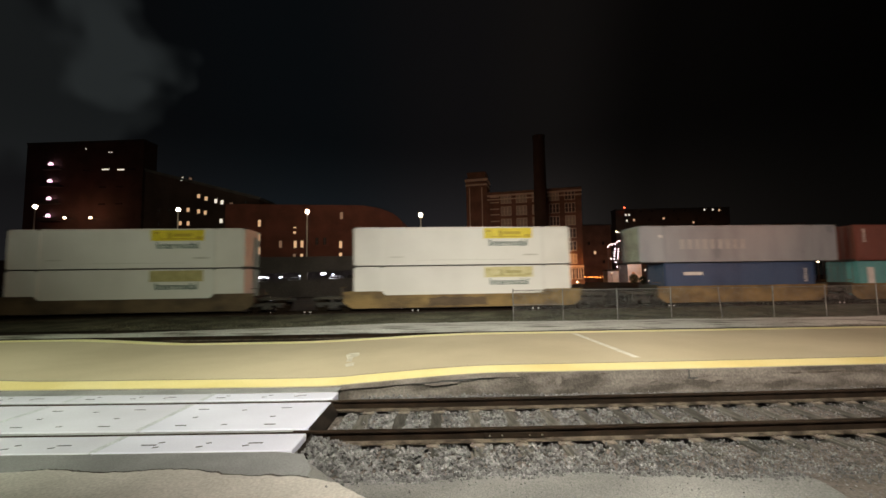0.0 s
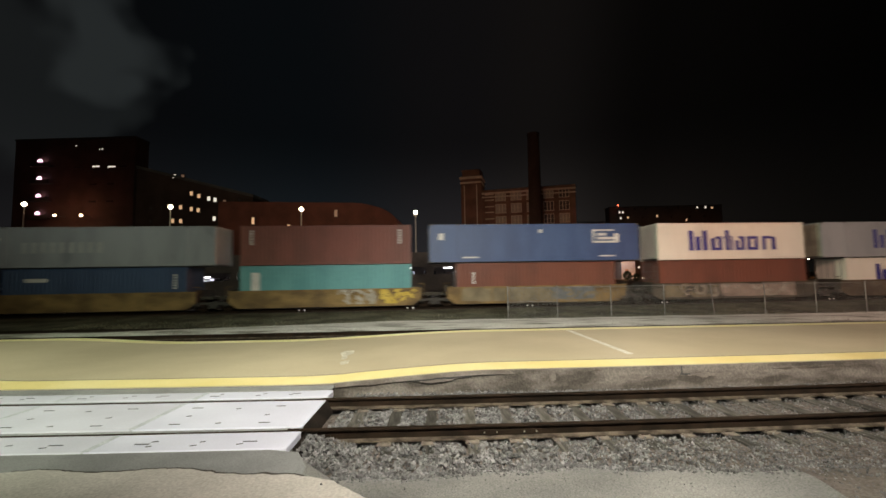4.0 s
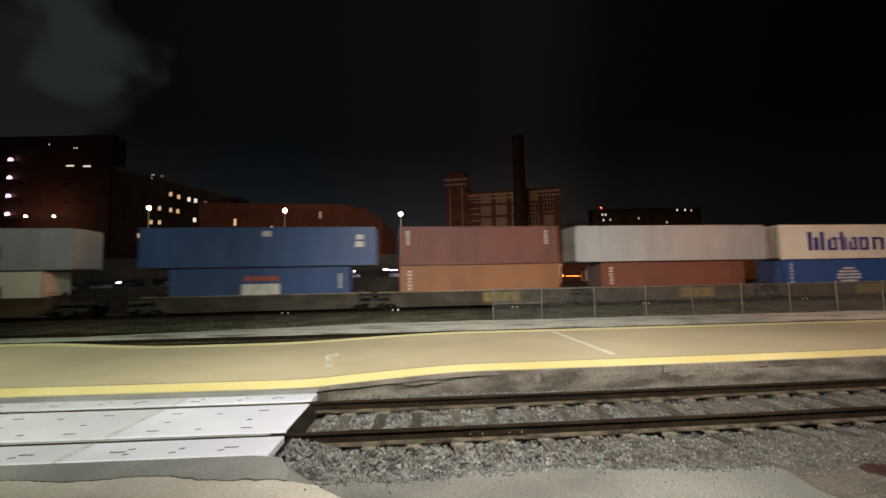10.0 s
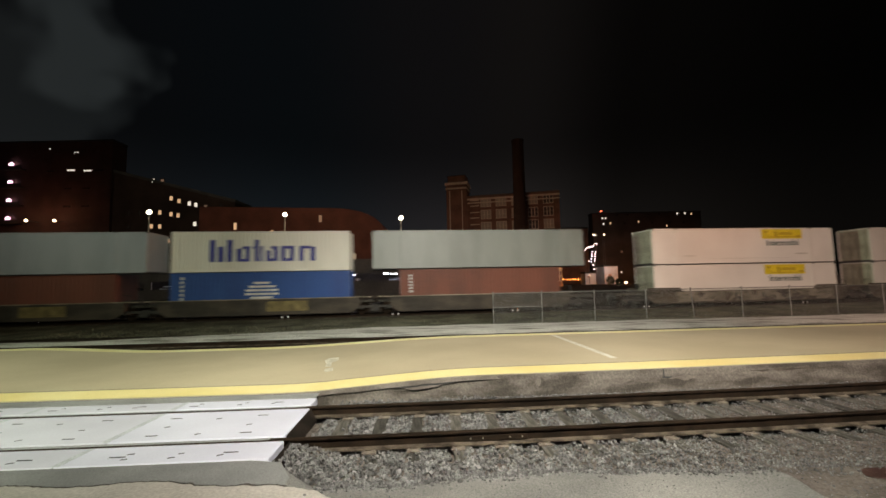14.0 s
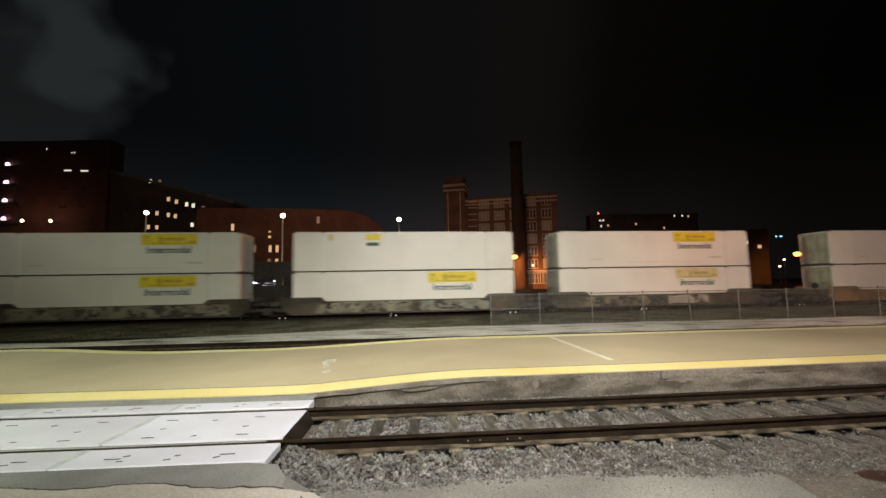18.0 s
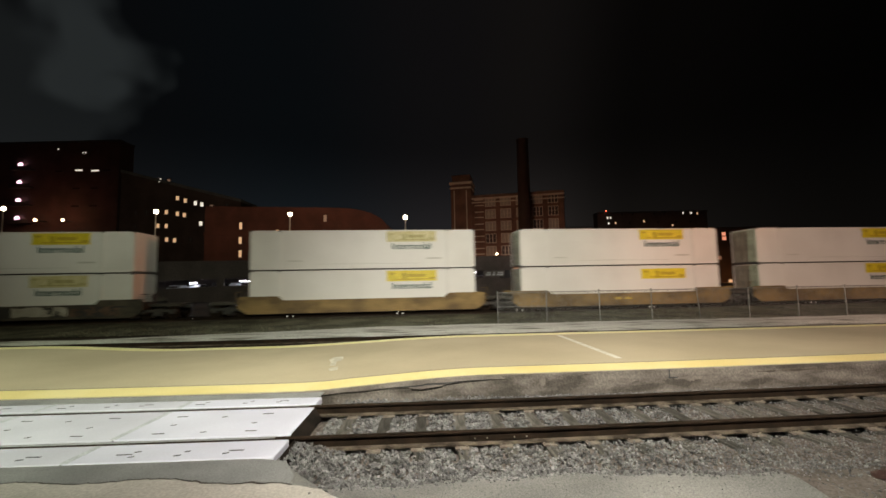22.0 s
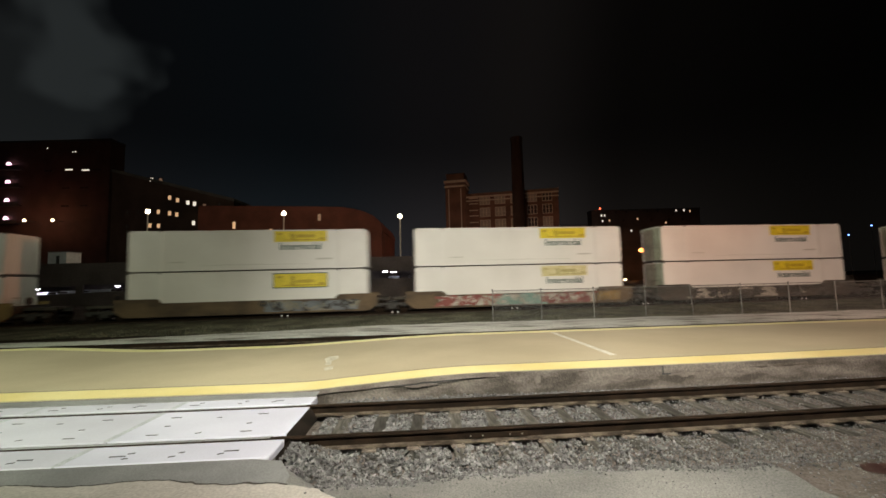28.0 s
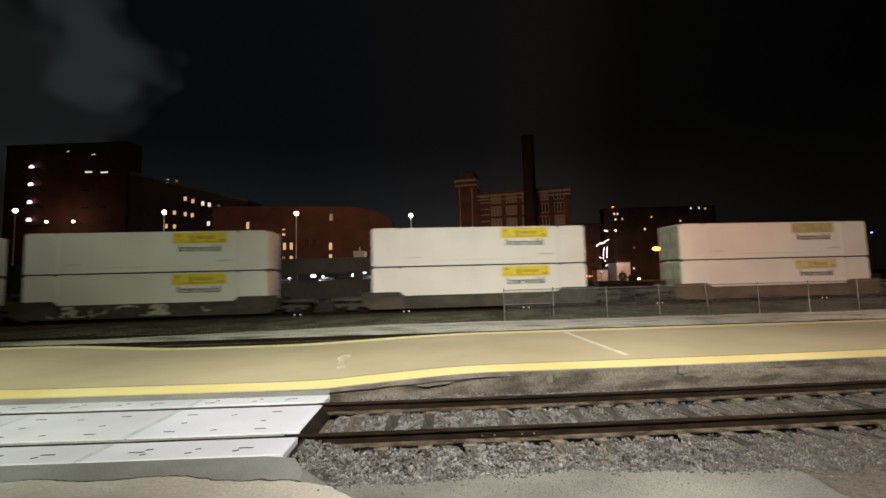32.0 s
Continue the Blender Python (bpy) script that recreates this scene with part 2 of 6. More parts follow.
GREY = surf("grey_container_paint", (0.245, 0.268, 0.295), (0.31, 0.338, 0.37), 0.3, 0.6, 18, 0.03, stretch=(1.2, 1, 0.4), grain=0.08)
PALEGREY = surf("pale_grey_container_paint", (0.33, 0.362, 0.39), (0.4, 0.435, 0.462), 0.4, 0.6, 18, 0.03, stretch=(1.2, 1, 0.4), grain=0.07)
GREENGREY = surf("green_grey_container_paint", (0.19, 0.206, 0.195), (0.24, 0.26, 0.245), 0.4, 0.6, 18, 0.03, stretch=(1.2, 1, 0.4), grain=0.07)
NAVY = surf("navy_container_paint", (0.02, 0.045, 0.11), (0.035, 0.07, 0.15), 0.5, 0.6, 18, 0.03, stretch=(1.2, 1, 0.4))
BLUE = surf("blue_container_paint", (0.0189, 0.054, 0.18), (0.0306, 0.081, 0.2295), 0.5, 0.6, 18, 0.03, stretch=(1.2, 1, 0.4))
SLATE = surf("slate_blue_container_paint", (0.035, 0.068, 0.175), (0.053, 0.096, 0.22), 0.5, 0.6, 18, 0.03, stretch=(1.2, 1, 0.4))
BRIGHT = surf("bright_blue_container_paint", (0.011, 0.056, 0.24), (0.018, 0.078, 0.29), 0.5, 0.6, 18, 0.03, stretch=(1.2, 1, 0.4))
RED = surf("red_brown_container_paint", (0.125, 0.04, 0.029), (0.18, 0.059, 0.044), 0.55, 0.6, 18, 0.03, stretch=(1.2, 1, 0.4))
BROWN = surf("rust_brown_container_paint", (0.118, 0.037, 0.022), (0.17, 0.054, 0.032), 0.55, 0.6, 18, 0.03, stretch=(1.2, 1, 0.4))
MAROON = surf("dull_maroon_container_paint", (0.12, 0.042, 0.038), (0.18, 0.06, 0.054), 0.55, 0.6, 18, 0.03, stretch=(1.2, 1, 0.4))
ORANGE = surf("orange_brown_container_paint", (0.235, 0.098, 0.042), (0.3, 0.13, 0.06), 0.55, 0.6, 18, 0.03, stretch=(1.2, 1, 0.4))
TEAL = surf("teal_container_paint", (0.085, 0.285, 0.3), (0.125, 0.35, 0.365), 0.5, 0.6, 18, 0.03, stretch=(1.2, 1, 0.4))
DOORPAINT = surf("olive_grey_door_paint", (0.3, 0.3, 0.23), (0.46, 0.46, 0.37), 0.6, 1.1, 18, 0.03, grain=0.1)
SEAM = surf("dark_gap_steel", (0.05, 0.048, 0.045), (0.09, 0.085, 0.08), 0.7)
LOGO = surf("dark_blue_lettering", (0.03, 0.03, 0.24), (0.045, 0.045, 0.3), 0.5)
GREYLOGO = surf("grey_blue_lettering", (0.09, 0.1, 0.3), (0.12, 0.13, 0.36), 0.5)
WHITEMARK = surf("white_marking", (0.55, 0.55, 0.54), (0.7, 0.7, 0.68), 0.6)
REDMARK = surf("red_marking", (0.3, 0.06, 0.05), (0.36, 0.08, 0.06), 0.6)
SIGN = surf("placard_yellow", (0.62, 0.5, 0.02), (0.72, 0.58, 0.035), 0.5)
FADED = surf("faded_placard_yellow", (0.52, 0.47, 0.22), (0.62, 0.57, 0.33), 0.6, 2.5)
OLIVE = surf("dirty_placard_olive", (0.36, 0.32, 0.13), (0.45, 0.4, 0.18), 0.6, 2.5)
INK = surf("dark_green_lettering", (0.03, 0.07, 0.06), (0.05, 0.1, 0.085), 0.6)
SIGNINK = surf("brown_lettering", (0.42, 0.31, 0.015), (0.5, 0.37, 0.03), 0.6)
CARYELLOW = surf("dirty_ochre_railcar", (0.12, 0.078, 0.03), (0.26, 0.175, 0.066), 0.75, 0.8, 12, 0.1, stretch=(0.7, 1, 1.3), grain=0.25)
TANCHORD = surf("tan_chord", (0.16, 0.135, 0.1), (0.3, 0.26, 0.2), 0.75, 1.2, 12, 0.1, stretch=(0.5, 1, 1), grain=0.25)
DIRTYPLATE = surf("dirty_yellow_plate", (0.13, 0.1, 0.04), (0.24, 0.19, 0.075), 0.75, 1.6, 12, 0.1, grain=0.25)
CARBROWN = surf("brown_railcar", (0.0602, 0.0396, 0.0224), (0.129, 0.0894, 0.0499), 0.8, 0.8, 12, 0.1, stretch=(0.7, 1, 1.3), grain=0.25)
CARGREY = surf("grimy_grey_railcar", (0.027, 0.023, 0.016), (0.081, 0.068, 0.048), 0.8, 0.9, 12, 0.1, stretch=(0.7, 1, 1.3), grain=0.25)
CARDARK = surf("dark_railcar", (0.028, 0.024, 0.018), (0.068, 0.056, 0.043), 0.8, 0.9, 12, 0.1, stretch=(0.7, 1, 1.3), grain=0.25)
TRUCKMETAL = surf("black_truck_steel", (0.02, 0.018, 0.016), (0.05, 0.043, 0.037), 0.7, 5, 30, 0.1)
BRICK = surf("dark_red_brick", (0.165, 0.085, 0.057), (0.245, 0.128, 0.086), 0.9, 0.3, 6, 0.2, grain=0.25)
BRICKDARK = surf("sooty_brick", (0.08, 0.0256, 0.0168), (0.116, 0.0384, 0.0248), 0.9, 0.25, 6, 0.2, grain=0.25, spec=0.2)
STACKBRICK = surf("smoke_black_brick", (0.054, 0.0345, 0.027), (0.075, 0.048, 0.0382), 0.9, 0.25, 6, 0.2, grain=0.25, spec=0.1)
LIMESTONE = surf("pale_stone_trim", (0.62, 0.52, 0.41), (0.72, 0.61, 0.49), 0.85, 0.6, 8, 0.1)
PANE = glass("dark_pane", (0.045, 0.03, 0.026))
OLDPANE = surf("dusty_pane", (0.055, 0.03, 0.024), (0.09, 0.05, 0.04), 0.3, 1.5)
BOARD = surf("pale_blind", (0.4, 0.34, 0.28), (0.48, 0.41, 0.34), 0.8, 2.0)
ROOF = surf("dark_roof", (0.05, 0.045, 0.04), (0.08, 0.07, 0.062), 0.9, 0.5)
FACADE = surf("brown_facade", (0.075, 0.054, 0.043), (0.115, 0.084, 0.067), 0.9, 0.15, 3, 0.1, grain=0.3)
DARKBRICK = surf("dark_block_brick", (0.038, 0.023, 0.018), (0.06, 0.036, 0.028), 0.9, 0.25, 5, 0.1, grain=0.25, spec=0.15)
BLOCK = surf("dark_tower_cladding", (0.075, 0.043, 0.033), (0.11, 0.064, 0.05), 0.9, 0.2)
WALLGREY = surf("dim_brown_lot_wall", (0.081, 0.0621, 0.054), (0.1215, 0.0945, 0.0828), 0.9, 0.3, 5, 0.2)
LIT = glow("lit_window_warm", (1.0, 0.6, 0.32), 0.62)
REDLIT = glow("lit_window_red", (1.0, 0.35, 0.2), 0.9)
LITWHITE = glow("lit_window_white", (1.0, 0.88, 0.72), 0.85)
LAMPHEAD = glow("lamp_glow_warm", (1.0, 0.8, 0.56), 14)
LAMPORANGE = glow("lamp_glow_sodium", (1.0, 0.26, 0.05), 9.0)
TUBE = glow("tube_light_glow", (0.9, 0.86, 1.0), 10)
DIM = glow("dim_window", (1.0, 0.6, 0.4), 0.1)
LAMPPINK = glow("lamp_glow_pink", (1.0, 0.6, 0.78), 2.2)
GREYGLINT = surf("faint_grey_reflection", (0.345, 0.355, 0.365), (0.405, 0.415, 0.425), 0.4, 0.6)
PRINT = surf("grey_small_print", (0.5, 0.49, 0.45), (0.56, 0.55, 0.5), 0.6)
GLINTWHITE = surf("rail_glint_white", (0.85, 0.85, 0.84), (0.9, 0.9, 0.88), 0.4)
RAILDUST = surf("dusty_crossing_rail", (0.2, 0.2, 0.21), (0.34, 0.34, 0.35), 0.6, 2, 40, 0.1, stretch=(0.3, 1, 1))
LAMPRED = glow("lamp_glow_red", (1.0, 0.12, 0.05), 6)
SHOPWHITE = surf("white_wall_paint", (0.62, 0.62, 0.62), (0.72, 0.72, 0.72), 0.8, 0.6, 8, 0.05)
LAMPROSE = glow("lamp_glow_rose", (1.0, 0.72, 0.68), 6)
LAMPBLUE = glow("lamp_glow_blue", (0.15, 0.3, 1.0), 6)
LAMPSMALL = glow("lamp_glow_small", (1.0, 0.72, 0.45), 7)
CARWHITE = surf("silver_car_paint", (0.42, 0.42, 0.45), (0.5, 0.5, 0.53), 0.14, 1, 10, 0.0)
CARBLACK = surf("dark_car_paint", (0.03, 0.03, 0.035), (0.05, 0.05, 0.055), 0.2, 1, 10, 0.0)
RUBBER = surf("tyre_rubber", (0.02, 0.02, 0.02), (0.025, 0.025, 0.025), 0.9)


# ---- mesh tools ----
def mesh_of(name, bm, material, smooth=False):
    me = bpy.data.meshes.new(name)
    bm.to_mesh(me)
    bm.free()
    for m in material if isinstance(material, (list, tuple)) else [material]:
        me.materials.append(m)
    if smooth:
        me.polygons.foreach_set("use_smooth", [True] * len(me.polygons))
    return me


def part(name, bm, material, parent, label="", at=None):
    """Links a bmesh (or a finished mesh) as one mesh object under a thing or a part."""
    me = bm if isinstance(bm, bpy.types.Mesh) else mesh_of(name, bm, material)
    ob = new(name, me)
    ob.parent = parent
    if at is not None:
        ob.matrix_local = at
    return tagged(ob, label)


def thing(name, m, label, category, group="", kind=""):
    ob = new(name)
    ob.empty_display_size = 0.2
    ob.matrix_world = m
    return tagged(ob, label, category, group, kind)


def solid(name, bm, material, label, category="", kind="", m=None, group=""):
    ob = new(name, mesh_of(name, bm, material))
    if m is not None:
        ob.matrix_world = m
    return tagged(ob, label, category, group, kind)


def box(bm, x0, x1, y0, y1, z0, z1, bevel=0.0, slot=0):
    """Adds a box, with bevelled edges where wanted."""
    part_bm = bmesh.new() if bevel else bm
    vs = [part_bm.verts.new((x, y, z)) for x in (x0, x1) for y in (y0, y1) for z in (z0, z1)]
    for f in ((0, 1, 3, 2), (4, 6, 7, 5), (0, 4, 5, 1), (2, 3, 7, 6), (0, 2, 6, 4), (1, 5, 7, 3)):
        part_bm.faces.new([vs[i] for i in f]).material_index = slot
    if bevel:
        bmesh.ops.bevel(part_bm, geom=part_bm.edges[:], offset=bevel, segments=1, affect="EDGES")
        me = bpy.data.meshes.new("piece")
        part_bm.to_mesh(me)
        part_bm.free()
        bm.from_mesh(me)
        bpy.data.meshes.remove(me)
    return bm


def boxes(*rows, bevel=0.0):
    bm = bmesh.new()
    for r in rows:
        box(bm, *r, bevel=bevel)
    return bm


def tube(bm, a, b, r0, r1=None, n=10):
    """Adds a round bar from a to b."""
    a, b = Vector(a), Vector(b)
    turn = (b - a).to_track_quat("Z", "Y").to_matrix().to_4x4()
    m = Matrix.Translation((a + b) / 2) @ turn
    bmesh.ops.create_cone(bm, cap_ends=True, segments=n, radius1=r0, radius2=r0 if r1 is None else r1, depth=(b - a).length, matrix=m)
    return bm


def tubes(*rows, n=10):
    bm = bmesh.new()
    for r in rows:
        tube(bm, *r, n=n)
    return bm


def sheet(bm, points):
    """Adds one flat face through the points."""
    bm.faces.new([bm.verts.new(p) for p in points])
    return bm


# ---- the ground ----
def ground_height(y):
    return -0.34 + 0.44 * min(max((y - 36.5) / 7.5, 0), 1) + 0.4 * min(max((y - 66) / 8, 0), 1)


bm = bmesh.new()
xs = [-3000, -300, -80, -40, -20, -10, 0, 10, 20, 40, 80, 300, 3000]
ys = [-3000, -60, -10, 0, 10, 20, 30, 36.5, 44, 66, 74, 150, 600, 3000]
grid = [[bm.verts.new((x, y, ground_height(y))) for y in ys] for x in xs]
for i in range(len(xs) - 1):
    for j in range(len(ys) - 1):
        bm.faces.new((grid[i][j], grid[i + 1][j], grid[i + 1][j + 1], grid[i][j + 1]))
solid("ground", bm, EARTH, "dark bare earth under and round the railway yard", kind="structure")


def near_line(x):
    """The middle of the near track: y at x."""
    return 6.845 + 0.0655 * x + 0.0018 * x * x


def yard_line(x):
    """The middle of the track beyond the platform."""
    return 16.3 + 0.066 * x


def train_line(x):
    return 31.42 + math.tan(radians(6.4)) * x


RAIL = [(-0.076, -0.19), (0.076, -0.19), (0.076, -0.178), (0.01, -0.15), (0.01, -0.05), (0.037, -0.038), (0.037, -0.006), (0.03, 0.0),
        (-0.03, 0.0), (-0.037, -0.006), (-0.037, -0.038), (-0.01, -0.05), (-0.01, -0.15), (-0.076, -0.178)]


def rail(line, offset, x0, x1, step, top):
    """A rail of true section along a line; its running face is worn bright."""
    bm = bmesh.new()
    n = max(1, round((x1 - x0) / step))
    rings = []
    for i in range(n + 1):
        x = x0 + (x1 - x0) * i / n
        rings.append([bm.verts.new((x, line(x) + offset + y, z)) for y, z in RAIL])
    for a, b in zip(rings, rings[1:]):
        for k in range(len(RAIL)):
            f = bm.faces.new((a[k], b[k], b[(k + 1) % len(RAIL)], a[(k + 1) % len(RAIL)]))
            f.material_index = 1 if k in (6, 7, 8) else (2 if k in (1, 12, 13) else 0)
            f.smooth = k in (5, 6, 7, 8, 9)
    bm.faces.new(rings[0])
    bm.faces.new(rings[-1][::-1])
    return mesh_of("rail", bm, [STEEL, top, FOOT])


def stones(name, spots, label, material, size=(0.02, 0.045), worn=False):
    """Many broken stones in one mesh."""
    rng = np.random.default_rng(7)
    base = np.array([(x, y, z) for x in (-1, 1) for y in (-1, 1) for z in (-1, 1)]) * 0.72
    tri = np.array([(0, 1, 3), (0, 3, 2), (4, 6, 7), (4, 7, 5), (0, 4, 5), (0, 5, 1), (2, 3, 7), (2, 7, 6), (0, 2, 6), (0, 6, 4), (1, 5, 7), (1, 7, 3)])
    n = len(spots)
    r = rng.uniform(size[0], size[1], (n, 1, 1)) * rng.uniform(0.5, 1.35, (n, 1, 3))
    if worn:
        # finer and dustier away from the crossing
        r *= np.clip(1.02 - 0.12 * np.array(spots)[:, 0], 0.42, 1.0)[:, None, None]
    v = base[None] * rng.uniform(0.5, 1.3, (n, 8, 1)) * r
    for i, j in ((0, 1), (1, 2), (0, 2)):
        ang = rng.uniform(0, 6.28, n)
        c, s = np.cos(ang)[:, None], np.sin(ang)[:, None]
        v[..., i], v[..., j] = v[..., i] * c - v[..., j] * s, v[..., i] * s + v[..., j] * c
    v = v + np.array(spots)[:, None]
    f = tri[None] + 8 * np.arange(n)[:, None, None]
    me = bpy.data.meshes.new(name)
    me.from_pydata(v.reshape(-1, 3).tolist(), [], f.reshape(-1, 3).tolist())
    me.materials.append(material)
    ob = new(name, me)
    return tagged(ob, label, "gravel", kind="stuff")


def edge_of_pavement(x):
    """y where the pavement ends and the ballast of the near track begins."""
    return 4.7 + 0.1 * min(x, 1.1) + 0.025 * math.sin(1.7 * x) + 0.035 * math.sin(5.1 * x + 1) if x > -1.5 else 5.36


# pavement on which the camera stands
bm = bmesh.new()
xs = [-60, -30, -15, -8, -4, -2.3] + [-2.2 + 0.12 * i for i in range(140)] + [16, 30, 60]
top = []
for x in xs:
    y1 = 5.3 + 0.03 * x if x < -2.25 else (5.36 - (x + 2.25) * 1.0 if x < -1.45 else edge_of_pavement(x))
    top.append([bm.verts.new((x, y, z)) for y, z in ((-30, -0.02), (0, -0.02), (y1 - 0.25, -0.02), (y1, -0.05), (y1 + 0.42, -0.3))])
for a, b in zip(top, top[1:]):
    for k in range(4):
        bm.faces.new((a[k], b[k], b[k + 1], a[k + 1]))
solid("pavement", bm, ASPHALT, "worn grey asphalt pavement with a crumbled edge", kind="structure")

# beige concrete apron with a broken edge, and the asphalt band before the crossing
rng = random.Random(3)
bm = bmesh.new()
edge = []
for i in range(300):
    x = -14 + i * 0.0449
    y = 4.66 + 0.05 * math.sin(1.3 * x) + 0.05 * math.sin(3.9 * x + 2) + 0.025 * noise.noise(Vector((x * 6, 0, 0))) + rng.uniform(-0.01, 0.01) - max(0, x + 2.2) * 0.2 - max(0, x + 1.35) * 0.45
    edge.append((x, y))
front = [bm.verts.new((x, y, -0.006)) for x, y in edge]
lip = [bm.verts.new((x, y + 0.02, -0.03)) for x, y in edge]
back = [bm.verts.new((x, -6.0, -0.006)) for x, y in edge]
for i in range(len(edge) - 1):
    bm.faces.new((back[i], back[i + 1], front[i + 1], front[i]))
    bm.faces.new((front[i], front[i + 1], lip[i + 1], lip[i]))
solid("concrete_apron", bm, CONCRETE, "pale beige concrete apron with a broken edge", kind="structure")
# brown dirt that has washed over the asphalt, from its torn end on
bm = bmesh.new()
rows = []
for k in range(46):
    f = k / 45
    x = 3.72 + 0.5 * f + 12 * f * f
    torn = 0.14 * noise.noise(Vector((x * 2.3, 4, 0)))
    row = []
    for y, z in ((-1.0, -0.0155), (1.5, -0.0155), (3.0, -0.0155), (3.9, -0.015), (4.2, -0.0145), (edge_of_pavement(x) - 0.25, -0.014), (edge_of_pavement(x) + 0.03, -0.042), (edge_of_pavement(x) + 0.38 + torn, -0.185)):
        # the torn end wanders; beyond it the sheet is whole
        shift = 0.16 * noise.noise(Vector((0, y * 1.9, 5))) + 0.07 * noise.noise(Vector((0, y * 6, 9))) + (4.6 - y) * -0.02
        row.append(bm.verts.new((x + shift, y, z + 0.004 * noise.noise(Vector((x * 3, y * 3, 1))) * (f > 0) + 0.001)))
    rows.append(row)
for p, q in zip(rows, rows[1:]):
    for k in range(7):
        bm.faces.new((p[k], q[k], q[k + 1], p[k + 1]))
bmesh.ops.subdivide_edges(bm, edges=[e for e in bm.edges if len(e.link_faces) == 1 and e.verts[0].co.x < 4.3 and e.verts[1].co.x < 4.3], cuts=3, fractal=0.12, seed=4)
for v in bm.verts:
    if v.co.y < 4.4:
        v.co.z = max(v.co.z, -0.0175)
solid("washed_dirt", bm, DIRT, "brown dirt washed over the edge of the asphalt", kind="structure")
# the ragged dark crack along its edge
bm = bmesh.new()
last = None
for i, (x, y) in enumerate(edge):
    if -5.2 < x < -1.7:
        w = 0.012 + 0.03 * max(0, noise.noise(Vector((x * 3, 7, 0)))) + rng.uniform(0, 0.008)
        pair = [bm.verts.new((x, y - w * 0.3, -0.004)), bm.verts.new((x, y + w, -0.004))]
        if last:
            bm.faces.new((last[0], pair[0], pair[1], last[1]))
        last = pair
solid("pavement_crack", bm, STAIN, "ragged dark crack along the concrete edge", kind="structure")
bm = bmesh.new()
a = [bm.verts.new((x, 4.3, -0.012)) for x in (-14, -10, -6, -2.6, -2.0, -1.75)]
b = [bm.verts.new((x, y, -0.012)) for x, y in ((-14, 5.02), (-10, 5.06), (-6, 5.15), (-2.6, 5.3), (-2.05, 5.2), (-1.8, 4.8))]
for i in range(5):
    bm.faces.new((a[i], a[i + 1], b[i + 1], b[i]))
solid("asphalt_band", bm, PATCH, "smooth grey asphalt band along the crossing", kind="structure")

# ---- the near track ----
bm = bmesh.new()
xs = [-60, -30, -10, -2.3] + [-2.2 + 0.4 * i for i in range(60)] + [30, 60, 120]
rows = [[bm.verts.new((x, near_line(x) + dy, z)) for dy, z in ((-2.7, -0.34), (-2.1, -0.21), (-1.0, -0.235), (-0.86, -0.3), (-0.64, -0.3), (-0.55, -0.235), (0.55, -0.235), (0.64, -0.3), (0.86, -0.3), (1.0, -0.25), (1.9, -0.3))] for x in xs]
for p, q in zip(rows, rows[1:]):
    for k in range(10):
        bm.faces.new((p[k], q[k], q[k + 1], p[k + 1]))
solid("ballast_bed", bm, BED, "dark stone ballast bed of the near track", kind="structure")

track = thing("railway_track", pose(0, 0, 0), "rusty rails on weathered wooden ties beside the platform", "railway track")
for off in (-0.753, 0.753):
    part("rail", rail(near_line, off, -60, 90, 1.0, SHINE), None, track, "rusty rail with a worn bright head")


def tie_mesh():
    bm = bmesh.new()
    box(bm, -0.115, 0.115, -1.3, 1.3, -0.17, 0.0, bevel=0.012)
    for v in bm.verts:
        v.co += Vector((0, 0, 0.008 * noise.noise(v.co * 3)))
    return mesh_of("tie", bm, TIE)


def plate_mesh():
    bm = bmesh.new()
    box(bm, -0.1, 0.1, -0.165, 0.165, 0.0, 0.02, bevel=0.004)
    for sx in (-0.07, 0.07):
        for sy in (-0.095, 0.095):
            box(bm, sx - 0.012, sx + 0.012, sy - 0.012, sy + 0.012, 0.015, 0.034)
    return mesh_of("tie_plate", bm, PLATE)


TIE_MESH, PLATE_MESH = tie_mesh(), plate_mesh()
rng = random.Random(5)
for i in range(60):
    x = -1.74 + 0.63 * i
    slope = math.degrees(math.atan(0.0655 + 0.0036 * x))
    t = part("tie", TIE_MESH, None, track, at=pose(x + rng.uniform(-0.025, 0.025), near_line(x) + rng.uniform(-0.05, 0.05), -0.208, 0, 0, slope + rng.uniform(-1.5, 1.5)))
    for off in (-0.753, 0.753):
        part("tie_plate", PLATE_MESH, None, track, at=pose(x, near_line(x) + off, -0.212, 0, 0, slope))
# the rails are grey with dust where the crossing lies between them
for off in (-0.753, 0.753):
    bm = bmesh.new()
    rows = [[bm.verts.new((x, near_line(x) + off + dy, z)) for dy, z in ((-0.026, 0.0005), (-0.02, 0.004), (0.02, 0.004), (0.026, 0.0005))] for x in [-15 + 0.5 * i for i in range(26)]]
    for p, q in zip(rows, rows[1:]):
        for k in range(3):
            bm.faces.new((p[k], q[k], q[k + 1], p[k + 1]))
    part("dusty_head", bm, RAILDUST, track, "grey dusty rail head within the crossing")
